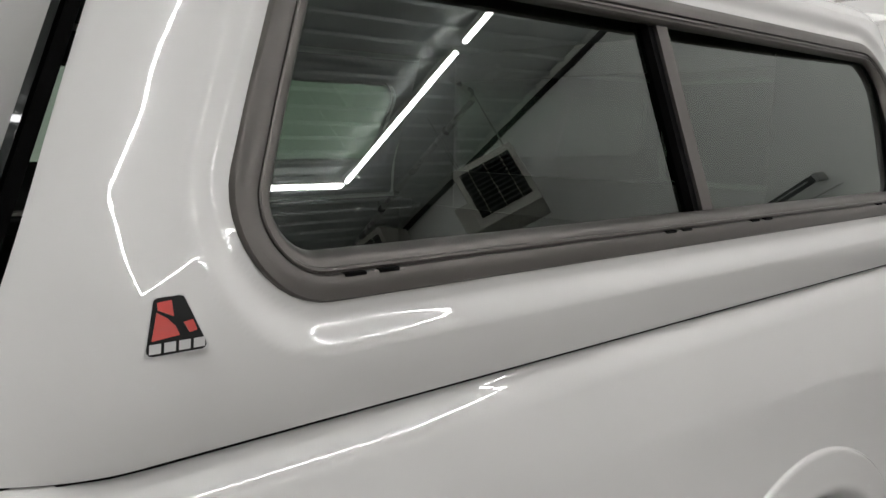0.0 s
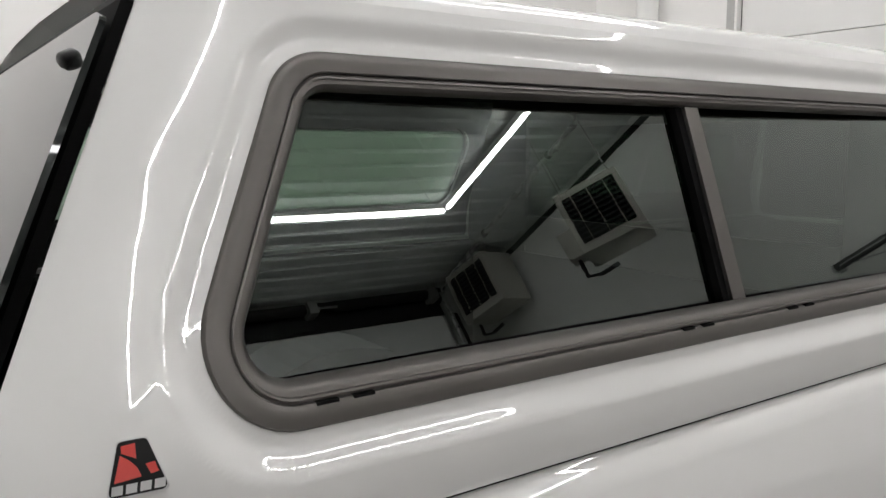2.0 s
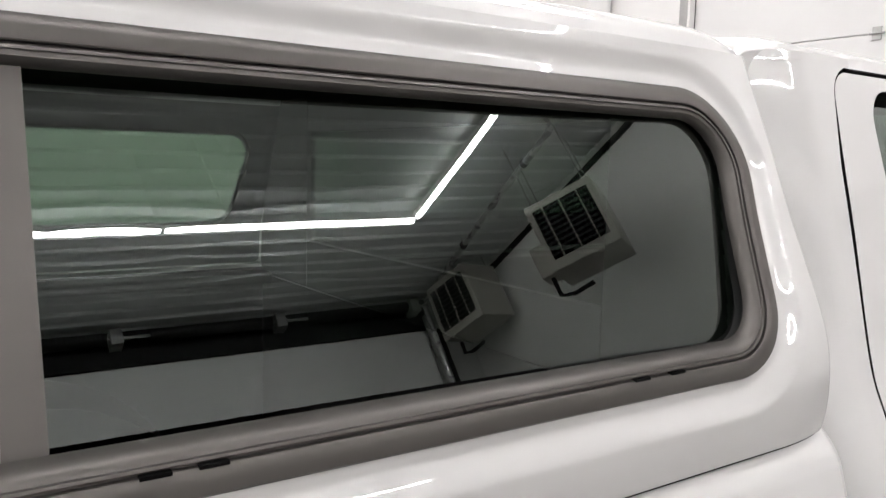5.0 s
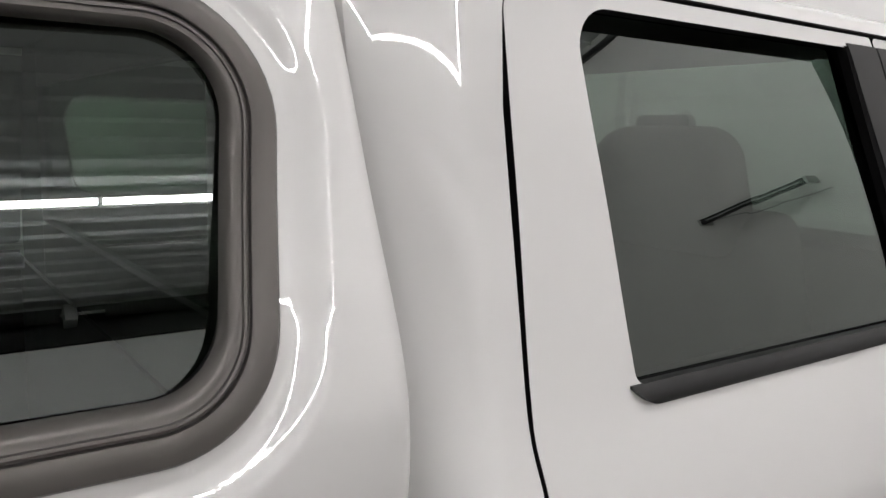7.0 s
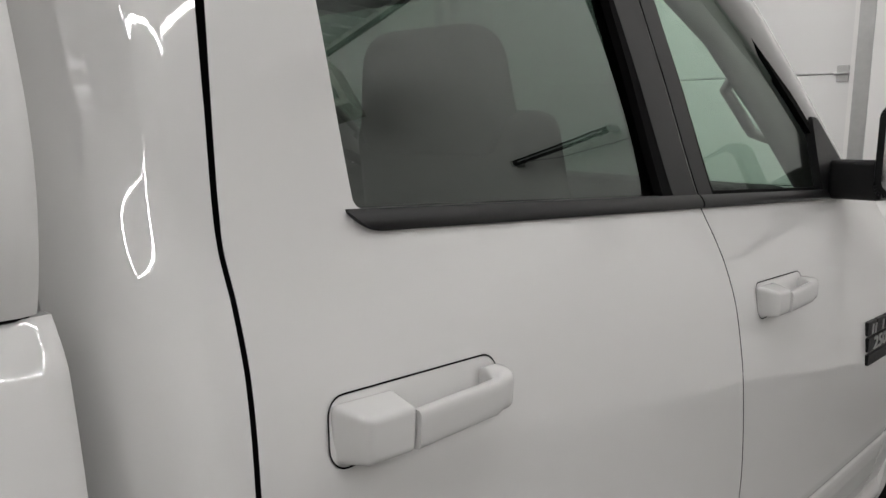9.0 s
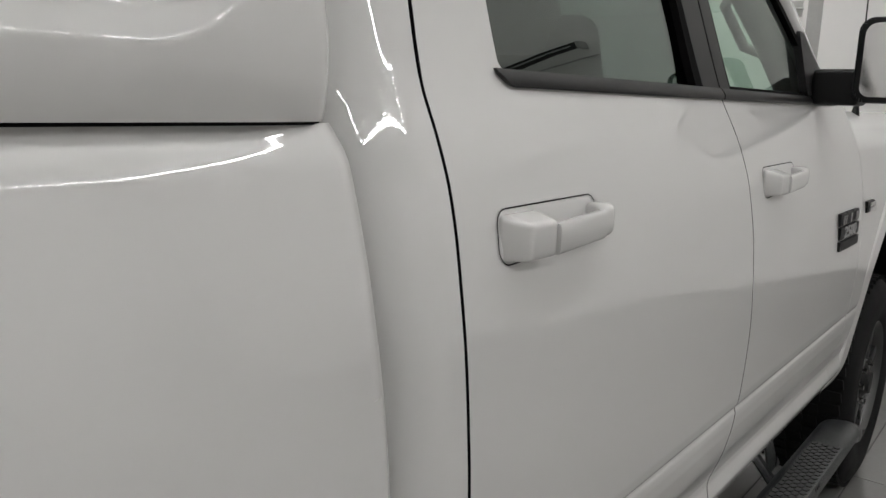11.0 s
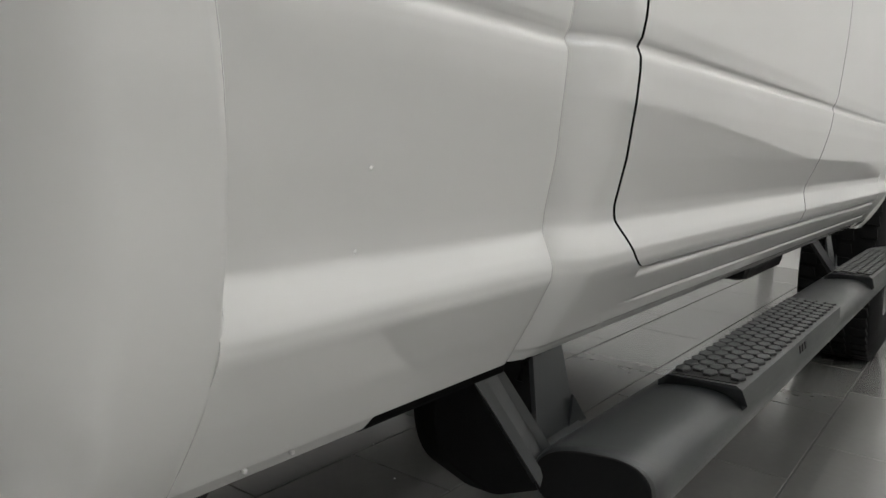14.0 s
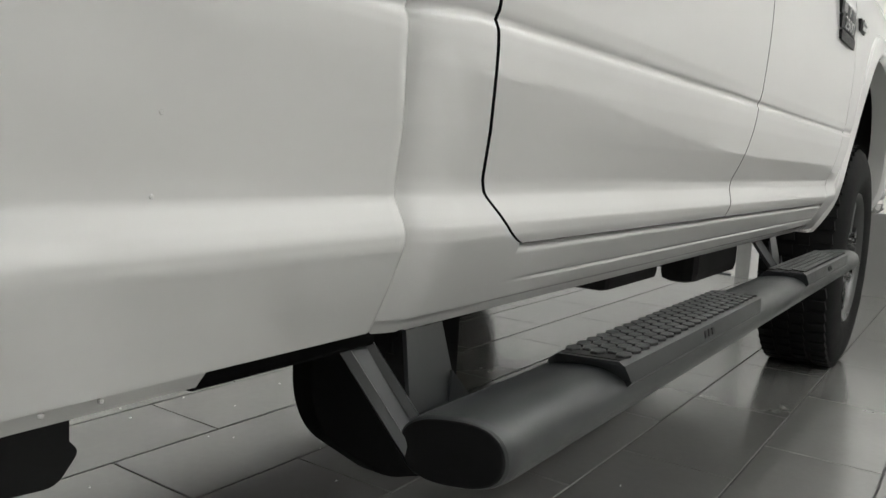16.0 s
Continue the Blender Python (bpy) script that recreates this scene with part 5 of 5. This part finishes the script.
# unit heaters near the front wall
def unit_heater(x, y, z, turn):
    t = thing("unit_heater", (0, 0, 0), "beige gas unit heater with dark louvres, hung from the ceiling", "heater", "unit heaters")
    part("casing", box_bm(-0.28, 0.28, -0.33, 0.33, 0.0, 0.72, 0.015), BEIGE, t)
    part("outlet", box_bm(-0.286, -0.27, -0.27, 0.27, 0.10, 0.64), SEAM, t)
    for i in range(9):
        lv = part("louvre", box_bm(-0.003, 0.003, -0.265, 0.265, -0.024, 0.024, 0.001), STEEL, t)
        lv.data.transform(pose(-0.295, 0, 0.14 + i * 0.058, 0, 38, 0))
    for s in (-0.17, 0.0, 0.17):
        part("divider", box_bm(-0.300, -0.284, s - 0.006, s + 0.006, 0.10, 0.64), BEIGE, t)
    part("fan_guard", lathe_bm([(0.0, 0.28), (0.20, 0.30), (0.24, 0.38), (0.22, 0.42), (0.0, 0.44)], 24, "x", (0, 0, 0.36)), SEAM, t, smooth=40)
    part("burner_box", box_bm(0.0, 0.26, -0.50, -0.33, 0.10, 0.44, 0.01), BEIGE, t)
    part("gas_pipe", tube_bm([(0.1, -0.42, 0.12), (0.1, -0.42, -0.10), (0.1, -0.30, -0.14), (0.1, -0.10, -0.12)], 0.022, 10), STEEL, t)
    part("flue", tube_bm([(0.15, -0.30, 0.70), (0.15, -0.30, 0.86), (0.35, -0.32, 0.95), (0.85, -0.32, 0.95)], 0.06, 14), GALV, t, smooth=50)
    for a in (-0.22, 0.22):
        for b in (-0.26, 0.26):
            part("hanger_rod", tube_bm([(a, b, 0.70), (a, b, H - z + 0.02)], 0.006, 6), GALV, t)
    for o in t.children:
        o.matrix_parent_inverse = Matrix()
    t.matrix_basis = pose(x, y, z, 0, 0, turn)
    return t


unit_heater(4.22, -4.15, 4.05, -36)
unit_heater(4.55, -6.50, 4.60, -14)


PIPE = material("bright_steel_pipe", (0.62, 0.62, 0.61), 0.28, metal=0.6, stain=0.06, stain_scale=10)


def hung_pipe():
    t = thing("gas_pipe", (4.1, -3.8, H - 0.12), "white painted gas pipe hung under the ceiling", "pipe")
    part("run", tube_bm([(4.10, -3.80, H - 0.12), (4.2, -5.2, H - 0.12), (4.38, -6.9, H - 0.12), (4.42, -7.2, H - 0.16), (4.42, -7.24, 1.2)], 0.034, 12), PIPE, t, smooth=50)
    part("drop", tube_bm([(4.10, -3.80, H - 0.12), (4.02, -3.70, H - 0.10), (3.72, -3.60, H)], 0.034, 12), PIPE, t, smooth=50)
    for x, y in ((4.13, -4.3), (4.25, -5.8), (4.36, -7.2)):
        part("clamp", lathe_bm([(0.034, -0.02), (0.044, -0.02), (0.044, 0.02), (0.034, 0.02)], 16, "y", (x, y, H - 0.12)), STEEL, t)
        part("hanger_rod", tube_bm([(x, y, H - 0.09), (x, y, H + 0.01)], 0.006, 6), GALV, t)


hung_pipe()


def wall_bar():
    t = thing("wall_bar", (X1, -2.53, 2.87), "black channel bar with end plates on the painted wall", "wall bracket")
    part("channel", box_bm(X1 - 0.15, X1 - 0.105, -2.93, -1.98, 2.85, 2.915, 0.006), BLACK, t)
    for y in (-2.94, -1.97):
        part("end_plate", box_bm(X1 - 0.155, X1 + 0.001, y - 0.012, y + 0.012, 2.84, 2.92, 0.004), GALV, t)
    part("slot", box_bm(X1 - 0.153, X1 - 0.149, -2.88, -2.03, 2.876, 2.888), GALV, t)
    part("cord", tube_bm([(X1 - 0.14, -2.8, 2.85), (X1 - 0.1, -2.5, 2.78), (X1 - 0.01, -1.9, 2.75)], 0.006, 6), GALV, t)


wall_bar()


def cable_duct():
    t = thing("cable_duct", (X1, -4, H - 0.12), "black cable run along the top of the wall", "cable")
    part("duct", box_bm(X1 - 0.04, X1 + 0.001, Y0 + 0.1, 0.6, H - 0.16, H - 0.10, 0.004), BLACK, t)


cable_duct()
t = thing("wall_column", (X1 - 0.15, 5.3, 0), "white round pipe column against the wall", "column")
part("shaft", lathe_bm([(0.0, 0.0), (0.12, 0.0), (0.12, H)], 28, "z", (X1 - 0.15, 5.3, 0)), DOORWHITE, t, smooth=50)
t = thing("wall_box", (X1, -1.6, 1.3), "small white electric box on the wall", "electric box")
part("case", box_bm(X1 - 0.09, X1 + 0.001, -1.8, -1.45, 1.15, 1.55, 0.01), DOORWHITE, t)

# floor tiles: whole pieces near the truck, the rest joined
def floor_tiles():
    a, b, gap = 0.59, 0.28, 0.0022
    me = bpy.data.meshes.new("tile")
    bm = box_bm(-a / 2 + gap, a / 2 - gap, -b / 2 + gap, b / 2 - gap, -0.006, 0.0, 0.0012, 1)
    bm.to_mesh(me)
    bm.free()
    me.materials.append(TILE)
    far_v, far_f = [], []
    for r in range(-27, 34):
        y = (r + 0.5) * b
        for k in range(-16, 12):
            x = 0.23 + a * (k + (0.5 if r % 2 == 0 else 0.0))
            if -1.2 < x < 4.4 and -1.9 < y < 2.5:
                ob = link("tile", me, TILE, floor)
                ob.location = (x, y, 0)
                continue
            x0, x1 = max(X0, x - a / 2 + gap), min(X1, x + a / 2 - gap)
            y0, y1 = max(Y0, y - b / 2 + gap), min(Y1, y + b / 2 - gap)
            if x1 > x0 and y1 > y0:
                n = len(far_v)
                far_v += [(x0, y0, 0), (x1, y0, 0), (x1, y1, 0), (x0, y1, 0)]
                far_f.append((n, n + 1, n + 2, n + 3))
    fm = bpy.data.meshes.new("tile_field")
    fm.from_pydata(far_v, [], far_f)
    tagged(link("tile_field", fm, TILE, floor), kind="stuff")


def tile_material():
    m = material("stone_look_tile", (0.17, 0.165, 0.155), 0.3, spec=0.8, coat=0.5, coat_rough=0.20)
    nt = m.node_tree
    b = nt.nodes["Principled BSDF"]
    info = nt.nodes.new("ShaderNodeObjectInfo")
    geo = nt.nodes.new("ShaderNodeNewGeometry")
    n1 = nt.nodes.new("ShaderNodeTexNoise")
    n1.inputs["Scale"].default_value = 2.2
    n1.inputs["Detail"].default_value = 3
    n2 = nt.nodes.new("ShaderNodeTexNoise")
    n2.inputs["Scale"].default_value = 45
    n2.inputs["Detail"].default_value = 4
    add = nt.nodes.new("ShaderNodeMath")
    add.operation = "MULTIPLY_ADD"
    add.inputs[1].default_value = 0.35
    ramp = nt.nodes.new("ShaderNodeMapRange")
    ramp.inputs["From Min"].default_value = 0.30
    ramp.inputs["From Max"].default_value = 1.05
    ramp.inputs["To Min"].default_value = 0.88
    ramp.inputs["To Max"].default_value = 1.12
    nt.links.new(geo.outputs["Position"], n1.inputs["Vector"])
    nt.links.new(geo.outputs["Position"], n2.inputs["Vector"])
    nt.links.new(n2.outputs["Fac"], add.inputs[0])
    nt.links.new(n1.outputs["Fac"], add.inputs[2])
    nt.links.new(add.outputs[0], ramp.inputs["Value"])
    rnd = nt.nodes.new("ShaderNodeMapRange")
    rnd.inputs["To Min"].default_value = 0.92
    rnd.inputs["To Max"].default_value = 1.08
    nt.links.new(info.outputs["Random"], rnd.inputs["Value"])
    mul = nt.nodes.new("ShaderNodeMath")
    mul.operation = "MULTIPLY"
    nt.links.new(ramp.outputs[0], mul.inputs[0])
    nt.links.new(rnd.outputs[0], mul.inputs[1])
    col = nt.nodes.new("ShaderNodeVectorMath")
    col.operation = "SCALE"
    col.inputs[0].default_value = (0.205, 0.202, 0.192)
    nt.links.new(mul.outputs[0], col.inputs["Scale"])
    nt.links.new(col.outputs[0], b.inputs["Base Color"])
    ro = nt.nodes.new("ShaderNodeMapRange")
    ro.inputs["To Min"].default_value = 0.15
    ro.inputs["To Max"].default_value = 0.21
    nt.links.new(n1.outputs["Fac"], ro.inputs["Value"])
    nt.links.new(ro.outputs[0], b.inputs["Roughness"])
    return m


TILE = tile_material()
floor_tiles()


def crumbs():
    rng = random.Random(7)
    bm = bmesh.new()
    for _ in range(60):
        x, y = rng.uniform(-0.6, 1.8), rng.uniform(0.15, 1.5)
        s = rng.uniform(0.0015, 0.004)
        vs = [bm.verts.new((x + s * a * rng.uniform(0.6, 1.3), y + s * b * rng.uniform(0.6, 1.3), 0.0003 + max(0.0, c) * s * rng.uniform(0.5, 1.0))) for a, b, c in ((1, 0, 0), (0, 1, 0), (-1, 0, 0), (0, -1, 0), (0.1, 0.1, 1))]
        for a, b in ((0, 1), (1, 2), (2, 3), (3, 0)):
            bm.faces.new((vs[a], vs[b], vs[4]))
    tagged(part("grit", bm, WALL), "small pale grit scattered on the floor tiles", "grit", kind="stuff")


crumbs()
